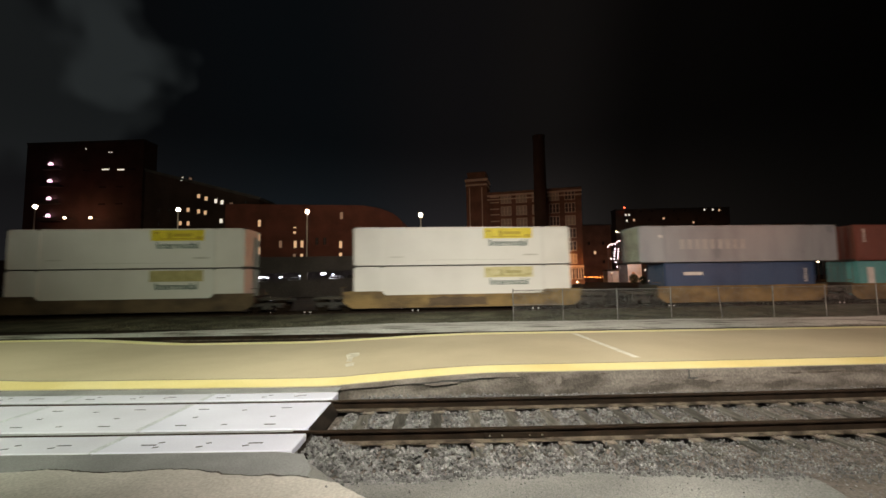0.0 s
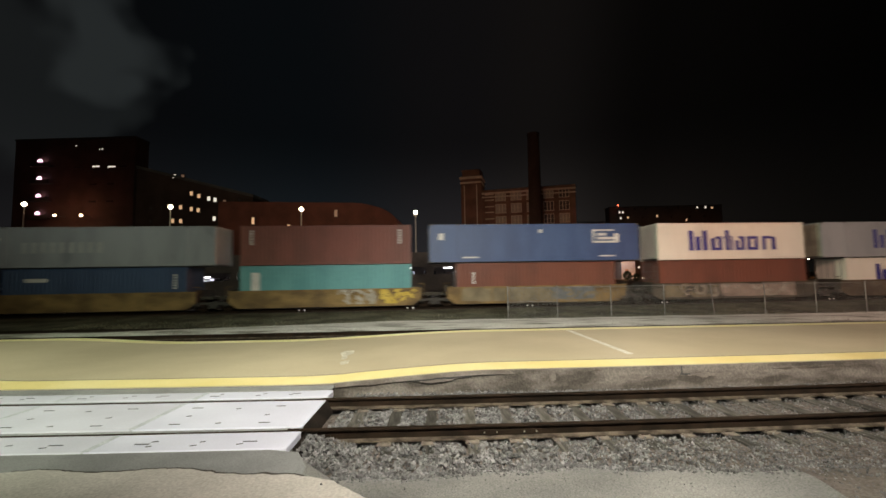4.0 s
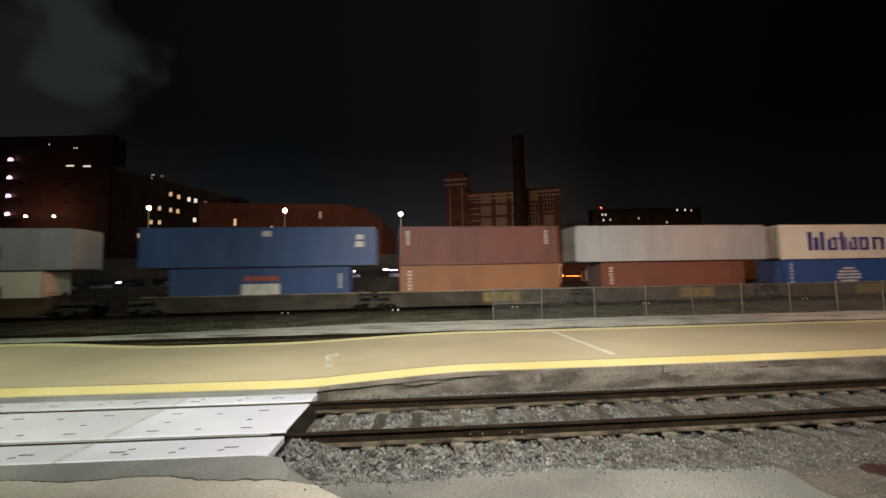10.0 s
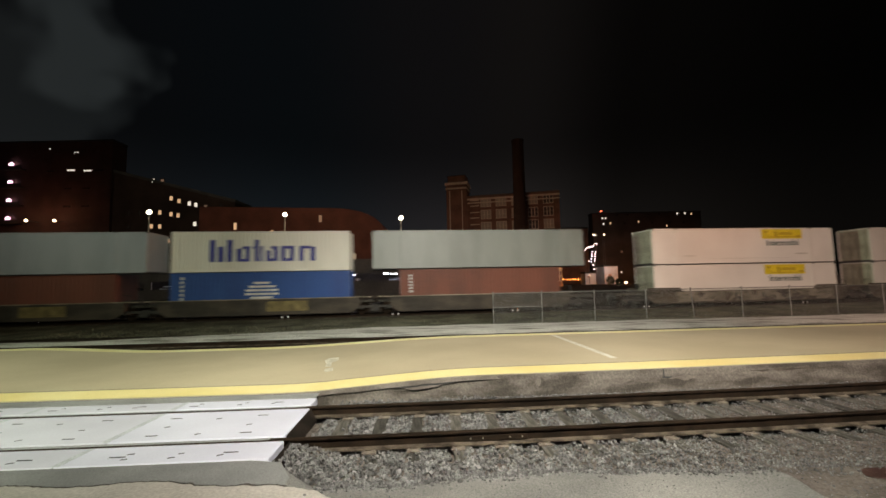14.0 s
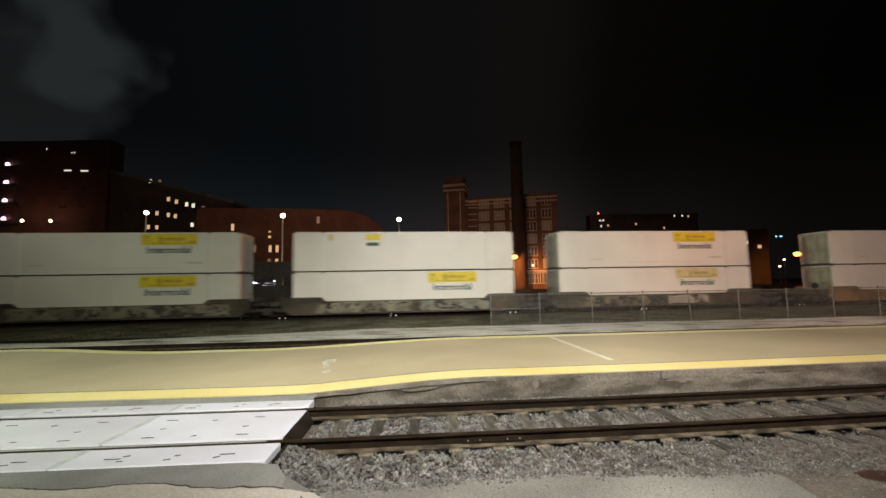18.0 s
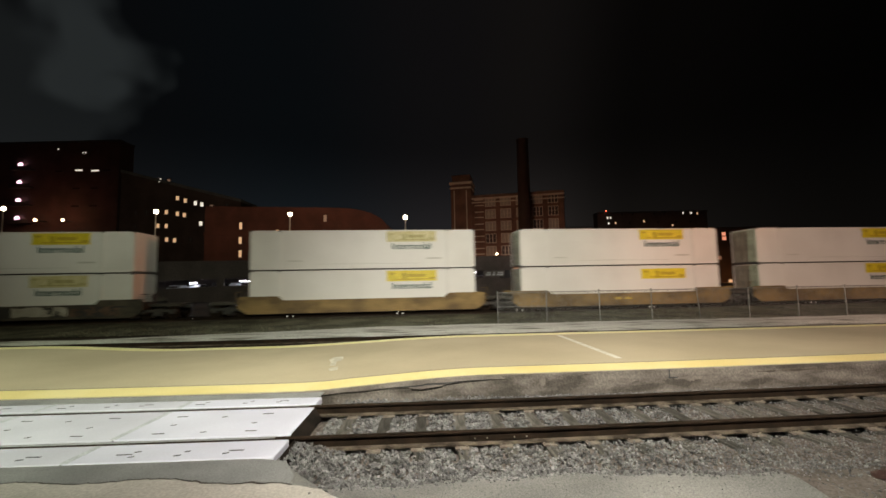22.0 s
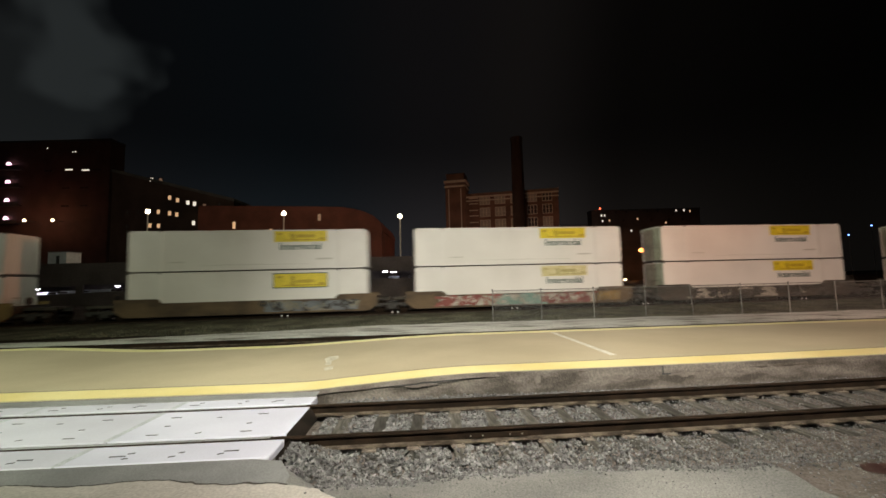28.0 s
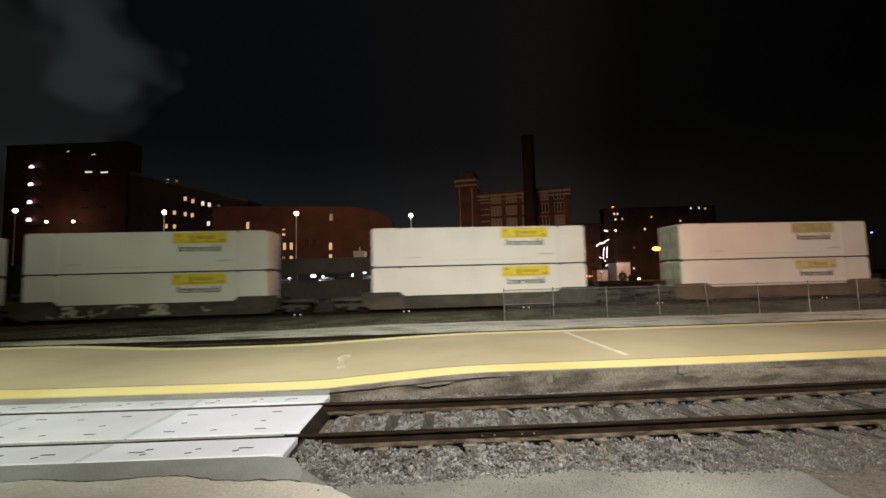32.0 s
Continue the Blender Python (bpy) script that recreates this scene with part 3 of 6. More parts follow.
for off in (-0.753, 0.753):
    for a, b in ((-0.1, -0.046), (0.046, 0.085)) if off > 0 else ((-0.085, -0.046), (0.046, 0.1)):
        bm = bmesh.new()
        rows = [[bm.verts.new((x, near_line(x) + off + dy, z)) for dy, z in ((a, -0.16), (a, -0.02), (b, -0.02), (b, -0.16))] for x in [-16 + 0.5 * i for i in range(28)]]
        for p, q in zip(rows, rows[1:]):
            for k in range(3):
                bm.faces.new((p[k], q[k], q[k + 1], p[k + 1]))
        part("rubber_strip", bm, RUBBERGREY, track, "dark rubber strip beside the crossing rail")
# bolted joint bar on the near rail
for side in (-1, 1):
    bm = bmesh.new()
    box(bm, -0.46, 0.46, -0.01, 0.01, -0.04, 0.035, bevel=0.004)
    bar = part("joint_bar", bm, STEEL, track, "rusty bolted joint bar", at=pose(0.72, near_line(0.72) - 0.753 + side * 0.026, -0.1, 0, 0, 3.8))
    for bx in (-0.38, -0.2, 0.2, 0.38):
        bm = bmesh.new()
        tube(bm, (0, -0.024, 0), (0, 0.012, 0), 0.012, n=6)
        part("bolt", bm, GALV, bar, at=pose(bx, 0, 0))

# stones between the ties and down the shoulders
rs = np.random.default_rng(11)
spots = []
for x, n in [(-2.15 + 0.5 * i, 1800 if i < 14 else (1250 if i < 24 else 750)) for i in range(40)]:
    for _ in range(n):
        px = x + rs.uniform(0, 0.5)
        dy = rs.uniform(-2.65, 1.62)
        ph = ((px + 1.74) / 0.63) % 1.0
        on_tie = (ph < 0.16 or ph > 0.84) and abs(dy) < 1.3
        if on_tie and rs.random() < (0.992 if abs(dy) < 0.9 else 0.82):
            continue
        if abs(abs(dy) - 0.753) < 0.13 or (px < -2.1 and dy > -1.3):
            continue
        y = near_line(px) + dy
        if y < edge_of_pavement(px) - 0.1 - (0.15 if px > 3.8 else 0.0):
            continue
        z = -0.208 if dy > -1.0 else -0.2
        if dy < -1.35:
            z += 0.015 + 0.02 * noise.noise(Vector((px * 2, y * 2, 0)))
            # the stones rise to the crumbled edge of the pavement
            z += 0.13 * max(0, 1 - max(0, y - edge_of_pavement(px)) / 0.4) * (px > -1.5)
        spots.append((px, y, z + rs.uniform(-0.02, 0.02)))
# stones heaped along the foot of the platform
for _ in range(1200):
    px = rs.uniform(-2.25, 9)
    dy = rs.uniform(0.95, 1.58)
    spots.append((px, near_line(px) + dy, -0.235 + 0.13 * (dy - 0.95) * (1 if px < 1 else 0.3) + rs.uniform(-0.02, 0.02)))
# and against the end of the crossing
for _ in range(700):
    px, py = rs.uniform(-2.2, -1.5), rs.uniform(4.75, 5.95)
    spots.append((px, py, -0.06 - 0.14 * (px + 2.2) / 0.7 + rs.uniform(-0.03, 0.01)))
stones("ballast", spots, "grey broken stone ballast round the near rails", STONE, (0.0125, 0.029), True)
# stray stones on the asphalt edge
spots = []
for _ in range(90):
    px = rs.uniform(-1.6, 12)
    spots.append((px, edge_of_pavement(px) - abs(rs.normal(0, 0.2)), -0.012))
# and thick over the washed dirt
for _ in range(2600):
    px, py = rs.uniform(3.6, 8.5), rs.uniform(2.6, 5.2)
    if px + 0.25 * noise.noise(Vector((0, py * 2, 5))) + rs.normal(0, 0.09) > 3.85:
        spots.append((px, py, -0.013 - 0.2 * max(0, py - edge_of_pavement(px))))
stones("stray_gravel", spots, "loose stones scattered over the pavement edge", STONE, (0.006, 0.016))

# pale grit blown over the pavement near the track
spots = []
for _ in range(1300):
    px = rs.uniform(-1.6, 9)
    spots.append((px, edge_of_pavement(px) - abs(rs.normal(0, 0.45)) + 0.05, -0.018))
stones("pale_grit", spots, "fine pale grit scattered over the pavement", STONE, (0.003, 0.008))

# ---- level crossing of white panels ----
LENGTHS = [(-4.85 - 2.54 * i, -2.31 - 2.54 * i) for i in range(5)]
ENDS = (-2.25, -2.36, -2.45)
BANDS = [(-1.42, -0.84), (-0.65, 0.65), (0.84, 1.30)]


def crossing_panel(x0, x1, band, k):
    """One white panel with its slots."""
    d0, d1 = band
    cx = (x0 + x1) / 2
    th = thing("crossing_panel", pose(cx, near_line(cx) + (d0 + d1) / 2, 0, 0, 0, math.degrees(math.atan(0.0655 + 0.0036 * cx))),
               "white level crossing panel with dark slots between the rails" if k == 1 else "white level crossing panel with dark slots beside a rail", "crossing panel", "level crossing panels")
    w, l = (d1 - d0) / 2, (x1 - x0) / 2 - 0.006
    bm = bmesh.new()
    box(bm, -l, l, -w, w, -0.2, 0.002, bevel=0.012)
    part("slab", bm, PANEL if x1 > -3 else DARKPANEL, th)
    slots = {0: [(0.72, -0.04, 0.19), (0.62, -0.12, 0.08), (-0.7, -0.06, 0.2), (-0.58, 0.02, 0.08), (-0.56, -0.14, 0.07), (0.02, -0.14, 0.08), (0.08, -0.02, 0.07)],
             1: [(0.55, 0.35, 0.17), (-0.12, 0.25, 0.08), (-0.85, 0.33, 0.17), (0.5, -0.09, 0.08), (-0.75, -0.08, 0.08), (0.6, -0.45, 0.17), (-0.1, -0.44, 0.08), (-0.75, -0.45, 0.17)],
             2: [(0.55, 0.03, 0.16), (0.46, -0.03, 0.07), (-0.14, -0.05, 0.08), (-0.05, 0.06, 0.07), (-0.95, -0.05, 0.17), (-0.87, 0.07, 0.07)]}[k]
    for sx, sy, sl in slots:
        bm = bmesh.new()
        box(bm, -sl / 2, sl / 2, -0.014, 0.014, 0.0, 0.0035)
        part("slot", bm, SLOT, th, at=pose(sx, sy, 0.0025, 0, 0, 0 if sl > 0.1 else 18))


for x0, x1 in LENGTHS:
    for k, band in enumerate(BANDS):
        crossing_panel(x0, x1 if x1 < -3 else ENDS[k], band, k)
        bm = bmesh.new()
        box(bm, -0.045, 0.045, band[0] + 0.012, band[1] - 0.012, -0.01, 0.0045)
        solid("panel_joint", bm, SEAMGREY, "grey filled joint between crossing panels", "joint filler", group="crossing joints", m=pose(x0, near_line(x0), 0, 0, 0, 1.5))
# rusty, nearly black slopes close the panel ends; their shade is painted in
for k, (d0, d1) in enumerate(BANDS):
    bm = bmesh.new()
    reach = (0.05, 0.11, 0.09)[k]
    a = [bm.verts.new(p) for p in ((0.004, d0, 0.0), (0.004, d1, 0.0), (reach, d1, -0.2), (reach, d0, -0.2))]
    b = [bm.verts.new(p) for p in ((0.004, d0, -0.24), (0.004, d1, -0.24), (reach, d1, -0.24), (reach, d0, -0.24))]
    bm.faces.new(a[::-1])
    bm.faces.new(b)
    for i in range(4):
        bm.faces.new((a[i], a[(i + 1) % 4], b[(i + 1) % 4], b[i]))
    bmesh.ops.recalc_face_normals(bm, faces=bm.faces[:])
    solid("end_ramp", bm, ENDSHADE, "dark rusty sloped end of the crossing, shade in its colour", "deflector", group="crossing deflectors", m=pose(ENDS[k], near_line(ENDS[k]), 0, 0, 0, 3.3))
bm = bmesh.new()
rng = random.Random(21)
pts = [(4.95 + 0.5 * r * math.cos(a), 4.55 + 0.2 * r * math.sin(a), -0.004) for a, r in [(2 * math.pi * k / 16, rng.uniform(0.7, 1.1)) for k in range(16)]]
sheet(bm, pts)
solid("oil_stain", bm, OIL, "dark uneven stain on the asphalt", kind="structure")

# grey strip between the far panels and the platform
bm = bmesh.new()
rows = [[bm.verts.new((x, near_line(x) + dy, z)) for dy, z in ((1.31, -0.1), (1.31, 0.012), (1.585, 0.03))] for x in [-40, -20] + [-16 + 0.5 * i for i in range(28)]]
for p, q in zip(rows, rows[1:]):
    for k in range(2):
        bm.faces.new((p[k], q[k], q[k + 1], p[k + 1]))
solid("crossing_kerb_strip", bm, PATCH, "smooth grey strip between crossing and platform", kind="structure")

# ---- the platform between the tracks ----
def ease(a):
    a = min(max(a, 0), 1)
    return a * a * (3 - 2 * a)


def deck(x, y):
    """Height of the platform: it dips to rail level at the crossing."""
    u = (y - 8.2) / 6.3
    right0 = -3.2 - 3.2 * u
    right = ease((x - right0) / (0.8 - right0))
    left = ease((-9.2 - x) / 4.6)
    return 0.035 + 0.02 * u + 0.205 * max(right, left)


def front_edge(x):
    return near_line(x) + 1.56 + (0.06 if x > -2.5 else 0)


def back_edge(x):
    return 14.72 + 0.066 * x


XS = [-60, -40, -28, -20] + [-17 + 0.4 * i for i in range(60)] + [8 + 1.5 * i for i in range(12)] + [35, 60, 100]


def strip(y0, y1, lift, n=6, x_from=-60, x_to=100):
    """A strip of the deck between two lines, following its dip."""
    bm = bmesh.new()
    rows = []
    for x in XS:
        if not x_from <= x <= x_to:
            continue
        a, b = y0(x), y1(x)
        rows.append([bm.verts.new((x, a + (b - a) * k / n, deck(x, a + (b - a) * k / n) + lift)) for k in range(n + 1)])
    for p, q in zip(rows, rows[1:]):
        for k in range(n):
            bm.faces.new((p[k], q[k], q[k + 1], p[k + 1]))
    return bm


platform = thing("platform", pose(0, 0, 0), "low tan station platform with yellow edges, dipping at the crossing", "platform", kind="structure")
part("deck", strip(lambda x: front_edge(x) + 0.01, lambda x: back_edge(x) - 0.01, 0.0, 10), PLATFORM, platform, "smooth tan walking surface")
part("tactile_edge", strip(lambda x: front_edge(x) + 0.075, lambda x: front_edge(x) + 0.74, 0.005, 2), YELLOW, platform, "bright yellow tactile edge strip")
part("tactile_edge", strip(lambda x: back_edge(x) - 0.52, lambda x: back_edge(x) - 0.03, 0.005, 2), GLAREYELLOW, platform, "yellow edge strip")
part("edge_line", strip(lambda x: front_edge(x) + 0.77, lambda x: front_edge(x) + 0.8, 0.004, 1), KERB, platform, "thin dark joint beside the yellow strip")


def kerb(line, sign):
    bm = bmesh.new()
    rows = []
    for x in XS:
        y = line(x)
        z = deck(x, y)
        # the slab oversails the kerb near the crossing only
        sunk = 1.0 - ease((x - 0.4) / 1.2)
        wob = 0.02 * noise.noise(Vector((x * 1.3, sign, 0))) * sunk - 0.028 * (1 - sunk)
        rows.append([bm.verts.new(p) for p in ((x, y + sign * 0.012, z + 0.002), (x, y, z - 0.012), (x, y + sign * (0.001 + 0.003 * sunk), z - 0.085), (x, y + sign * (0.03 + wob), z - 0.1),
                                               (x, y + sign * (0.03 + wob), z - 0.34), (x, y + sign * (0.03 + wob), -0.6))])
    for p, q in zip(rows, rows[1:]):
        for k in range(5):
            bm.faces.new((p[k], q[k], q[k + 1], p[k + 1]))
    bmesh.ops.recalc_face_normals(bm, faces=bm.faces[:])
    return bm


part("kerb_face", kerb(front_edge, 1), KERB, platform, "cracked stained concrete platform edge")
bm = bmesh.new()
rows = []
for x in XS:
    if not -3.4 < x < 1.6:
        continue
    y, z = front_edge(x) - 0.012 + 0.02 * ease((x - 0.4) / 1.1), deck(x, front_edge(x))
    hgt = min(0.085, z + 0.1) + 0.012 * noise.noise(Vector((x * 2.0, 3, 0)))
    rows.append([bm.verts.new(p) for p in ((x, y + 0.03, z + 0.003), (x, y, z - 0.008), (x, y, z - hgt), (x, y + 0.05, z - hgt - 0.004))])
for p, q in zip(rows, rows[1:]):
    for k in range(3):
        bm.faces.new((p[k], q[k], q[k + 1], p[k + 1]))
bmesh.ops.recalc_face_normals(bm, faces=bm.faces[:])
part("kerb_lip", bm, LIP, platform, "brownish slab edge over the kerb")
# the crack under the slab edge, with a spalled patch below it
rng = random.Random(17)
bm, spall = bmesh.new(), bmesh.new()
up, down, low_edge = [], [], []
for i in range(27):
    x = -1.12 + i * 0.052
    y = front_edge(x) - 0.018
    z = deck(x, y) - 0.1 + 0.006 * math.sin(i * 0.6) + rng.uniform(-0.004, 0.004)
    wd = 0.016 * (1 - abs(i - 15) / 15) + 0.003
    up.append(bm.verts.new((x, y, z + wd)))
    down.append(bm.verts.new((x, y, z - wd)))
    if 6 <= i <= 19:
        low_edge.append((spall.verts.new((x, y - 0.003, z - wd - 0.002)), spall.verts.new((x + rng.uniform(-0.02, 0.02), y - 0.003, z - wd - 0.012 - 0.055 * math.sin((i - 5) / 15 * math.pi) * rng.uniform(0.6, 1.1)))))
for i in range(26):
    bm.faces.new((down[i], down[i + 1], up[i + 1], up[i]))
for a, b in zip(low_edge, low_edge[1:]):
    spall.faces.new((a[1], b[1], b[0], a[0]))
part("crack", bm, SLOT, platform, "dark open crack under the slab edge")
part("spalled_patch", spall, LIP, platform, "paler broken concrete below the crack")


def kerb_stain(x0, x1, z0, z1, paint, seed, label):
    """An uneven stain on the face of the kerb; heights are taken from the deck down."""
    rng = random.Random(seed)
    bm = bmesh.new()
    n = 36
    rows = []
    for k in range(n + 1):
        x = x0 + (x1 - x0) * k / n
        top_z = deck(x, front_edge(x))
        pinch = (0.45 + 0.55 * math.sin(math.pi * (k + 0.6) / (n + 1.2))) * (0.75 + 0.9 * noise.noise(Vector((x * 5, seed, 0))))
        mid, half = (z0 + z1) / 2, (z1 - z0) / 2 * pinch
        rows.append([bm.verts.new((x, front_edge(x) - 0.002, top_z + mid + half * s * rng.uniform(0.7, 1.1) + half * 0.8 * noise.noise(Vector((x * 3, seed, 3))))) for s in (-1, 1)])
    for p, q in zip(rows, rows[1:]):
        bm.faces.new((p[0], q[0], q[1], p[1]))
    part("stain", bm, paint, platform, label)


for k, (x0, x1, z0, z1, pale) in enumerate(((1.84, 1.97, -0.3, -0.04, 1), (2.75, 2.95, -0.08, -0.04, 0), (3.3, 3.9, -0.28, -0.13, 1),
                                            (4.75, 5.7, -0.26, -0.14, 1), (6.6, 8.6, -0.15, -0.09, 0), (10.6, 12.5, -0.24, -0.12, 0))):
    kerb_stain(x0, x1, z0, z1, LIP if pale else KERBDARK, 40 + k, "pale lime stain" if pale else "dark stain")
part("joint", boxes((4.62, 4.645, front_edge(4.63) - 0.004, front_edge(4.63) + 0.01, 0.06, 0.235), (4.6, 4.8, front_edge(4.7) - 0.008, front_edge(4.7) + 0.01, 0.05, 0.075)), SLOT, platform, "dark upright joint in the kerb")
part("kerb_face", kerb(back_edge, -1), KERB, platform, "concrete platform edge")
bm = bmesh.new()
for i in range(14):
    f = i / 14
    xa, ya, xb, yb = 3.78 + 0.33 * f, 14.35 - 4.3 * f, 3.78 + 0.33 * (f + 1 / 14), 14.35 - 4.3 * (f + 1 / 14)
    w = 0.085
    pts = [(xa - w, ya), (xa + w, ya), (xb + w, yb), (xb - w, yb)]
    sheet(bm, [(x, y, deck(x, y) + 0.004) for x, y in pts[::-1]])
part("painted_line", bm, STRIPE, platform, "worn white line across the deck")
bm = bmesh.new()
for pts in ([(-3.07, 10.57), (-2.92, 10.56), (-3.04, 11.05), (-2.92, 11.3), (-3.03, 11.75), (-3.3, 11.7), (-3.33, 11.4), (-3.17, 11.0)], [(-2.89, 9.95), (-2.74, 10.05), (-2.81, 10.4), (-2.98, 10.35), (-3.0, 10.2)]):
    sheet(bm, [(x, y, deck(x, y) + 0.006) for x, y in pts])
part("painted_mark", bm, WORNMARK, platform, "small worn white mark")

# ---- track beyond the platform, gravel strip and yard ----
bm = boxes((-60, 100, -1.6, 1.6, -0.6, -0.21))
for v in bm.verts:
    v.co.y += yard_line(v.co.x)
solid("yard_ballast_bed", bm, YARD, "dark ballast under the second track", kind="structure")
second = thing("railway_track", pose(0, 0, 0), "second track behind the platform, its rails half hidden", "railway track")
for off in (-0.753, 0.753):
    part("rail", rail(yard_line, off, -60, 100, 4, SHINE), None, second)
for i in range(70):
    x = -24 + 0.6 * i
    part("tie", TIE_MESH, None, second, at=pose(x, yard_line(x), -0.19, 0, 0, 3.8))

bm = bmesh.new()
rng = random.Random(9)
rows = []
for i in range(140):
    x = -42 + i * 0.75
    y0 = 18.25 + 0.066 * x + 0.25 * noise.noise(Vector((x * 0.5, 0, 0)))
    far = min(max((-3.0 - x) / 13.0, 0), 1)
    y1 = 21.9 + 0.055 * x + 0.35 * noise.noise(Vector((x * 0.4, 5, 0))) - 2.7 * far
    rows.append([bm.verts.new((x, y, z)) for y, z in ((y0 - 0.5, -0.3), (y0, -0.14), (y0 * 0.6 + y1 * 0.4, -0.06), (y1, -0.1), (y1 + 0.5, -0.3))])
for p, q in zip(rows, rows[1:]):
    for k in range(4):
        bm.faces.new((p[k], q[k], q[k + 1], p[k + 1]))
solid("gravel_strip", bm, GRAVEL, "pale gravel strip between the tracks", kind="structure")

bm = bmesh.new()
rows = []
for i in range(60):
    x = -80 + i * 3.2
    y = train_line(x)
    rows.append([bm.verts.new(p) for p in ((x, 22.2 + 0.055 * x, -0.3), (x, y - 4.2, -0.26), (x, y - 2.1, -0.2), (x, y + 2.2, -0.2), (x, y + 3.4, -0.34))])
for p, q in zip(rows, rows[1:]):
    for k in range(4):
        bm.faces.new((p[k], q[k], q[k + 1], p[k + 1]))
solid("main_line_bed", bm, YARD, "dark stone ballast of the main line", kind="structure")
main = thing("railway_track", pose(0, 0, 0), "main line track under the passing freight train", "railway track")
for off in (-0.758, 0.758):
    part("rail", rail(train_line, off, -80, 110, 19, POLISH), None, main, "rail with a polished head")
TIE_SIMPLE = mesh_of("tie", boxes((-0.115, 0.115, -1.3, 1.3, -0.17, 0)), TIE)
for i in range(150):
    x = -42 + 0.6 * i
    part("tie", TIE_SIMPLE, None, main, at=pose(x, train_line(x), -0.185, 0, 0, 6.4))
# pairs of white plates in place of lamp glints along the near rail of the main line
for x in (-11.28, -3.56, 5.35, 15.85, 29.67):
    mk = thing("rail_glint", pose(x, train_line(x) - 1.15, -0.2, 0, 0, 6.4), "pair of small white plates standing in for glints on the rail", "marker", "markers along the main line")
    for s in (-0.2, 0.2):
        part("stake", boxes((s - 0.015, s + 0.015, -0.01, 0.02, -0.1, 0.2)), GALV, mk)
        part("plate", boxes((s - 0.07, s + 0.07, -0.025, -0.011, 0.16, 0.225), bevel=0.004), GLINTWHITE, mk, "white plate")
spots = []
for _ in range(9000):
    px = rs.uniform(-16, 24)
    spots.append((px, 18.3 + 0.066 * px + rs.uniform(0, 3.6 - 2.7 * min(max((-3.0 - px) / 13.0, 0), 1)), -0.085 + rs.uniform(-0.03, 0.01)))
stones("yard_gravel", spots, "pale stones over the gravel strip", GRAVEL, (0.008, 0.022))
spots = []
for _ in range(6000):
    px = rs.uniform(-22, 20)
    spots.append((px, 22.0 + 0.055 * px + rs.uniform(0, 6.5), -0.27 + rs.uniform(-0.03, 0.01)))
stones("yard_stones", spots, "dark coarse stones over the yard ground", YARD, (0.02, 0.05))

# ---- chain-link fence ----
fence = thing("chain_link_fence", pose(0, 0, 0), "grey chain-link fence with steel posts along the yard", "fence")
POSTS = [2.66, 5.35, 8.28, 11.2, 13.95, 16.75, 19.6, 22.4, 25.2, 28.0, 30.8, 33.6]
fy = lambda x: 22.05 + 0.055 * x
for i, x in enumerate(POSTS):
    lean = -0.16 if i == 4 else 0.0
    bm = tubes(((x, fy(x), -0.35), (x + lean, fy(x), 1.58), 0.028))
    bmesh.ops.create_uvsphere(bm, u_segments=8, v_segments=5, radius=0.045, matrix=Matrix.Translation((x + lean, fy(x), 1.59)))
    part("post", bm, GALV, fence)
for a, b in zip(POSTS, POSTS[1:]):
    part("top_rail", tubes(((a, fy(a), 1.54), (b, fy(b), 1.54), 0.02), n=8), GALV, fence)
part("brace_rail", tubes(((POSTS[0], fy(POSTS[0]), 0.78), (POSTS[1], fy(POSTS[1]), 0.78), 0.02), n=8), GALV, fence)
for a, b in zip(POSTS, POSTS[1:]):
    verts, faces = [], []
    h = 1.62
    z0 = -0.1

    def wire(x0, zz0, x1, zz1, r=0.0034):
        n = len(verts)
        nx, nz = (zz1 - zz0), -(x1 - x0)
        l = math.hypot(nx, nz)
        nx, nz = nx / l * r, nz / l * r
        for px, pz in ((x0, zz0), (x1, zz1)):
            y = fy(px)
            verts.extend([(px + nx, y, pz + nz), (px, y - r, pz), (px - nx, y, pz - nz), (px, y + r, pz)])
        for k in range(4):
            faces.append((n + k, n + (k + 1) % 4, n + 4 + (k + 1) % 4, n + 4 + k))

    w = b - a
    step = 0.075
    for i in range(1, int((w + h) / step)):
        s = i * step
        # rising and falling wires, clipped to the bay
        xa, za = (a + s - h, z0) if s > h else (a, z0 + h - s)
        xb, zb = (a + s, z0 + h) if s < w else (b, z0 + h - (s - w))
        wire(xa, za, xb, zb)
        wire(xa, 2 * z0 + h - za, xb, 2 * z0 + h - zb)
    me = bpy.data.meshes.new("mesh")
    me.from_pydata(verts, [], faces)
    me.materials.append(GALV)
    part("wire_mesh", me, None, fence, "galvanised diamond wire mesh")

# ---- the freight train ----
SPEED = 11.755
HEAD = radians(6.4)
ALONG = Vector((math.cos(HEAD), math.sin(HEAD), 0))
MOVING = []  # thing, its place along the train, its height


def ride(ob, q, z=0.0):
    MOVING.append((ob, q, z))
    ob.matrix_world = train_pose(q, z, 0.0)


def train_pose(q, z, t):
    p = Vector((0, 31.42, 0)) + ALONG * (q - SPEED * t)
    return pose(p.x, p.y, z, 0, 0, 6.4)


WHEELS = []  # wheel, its axle, its side
MESHES = {}


def kept(key, build):
    if key not in MESHES:
        MESHES[key] = build()
    return MESHES[key]


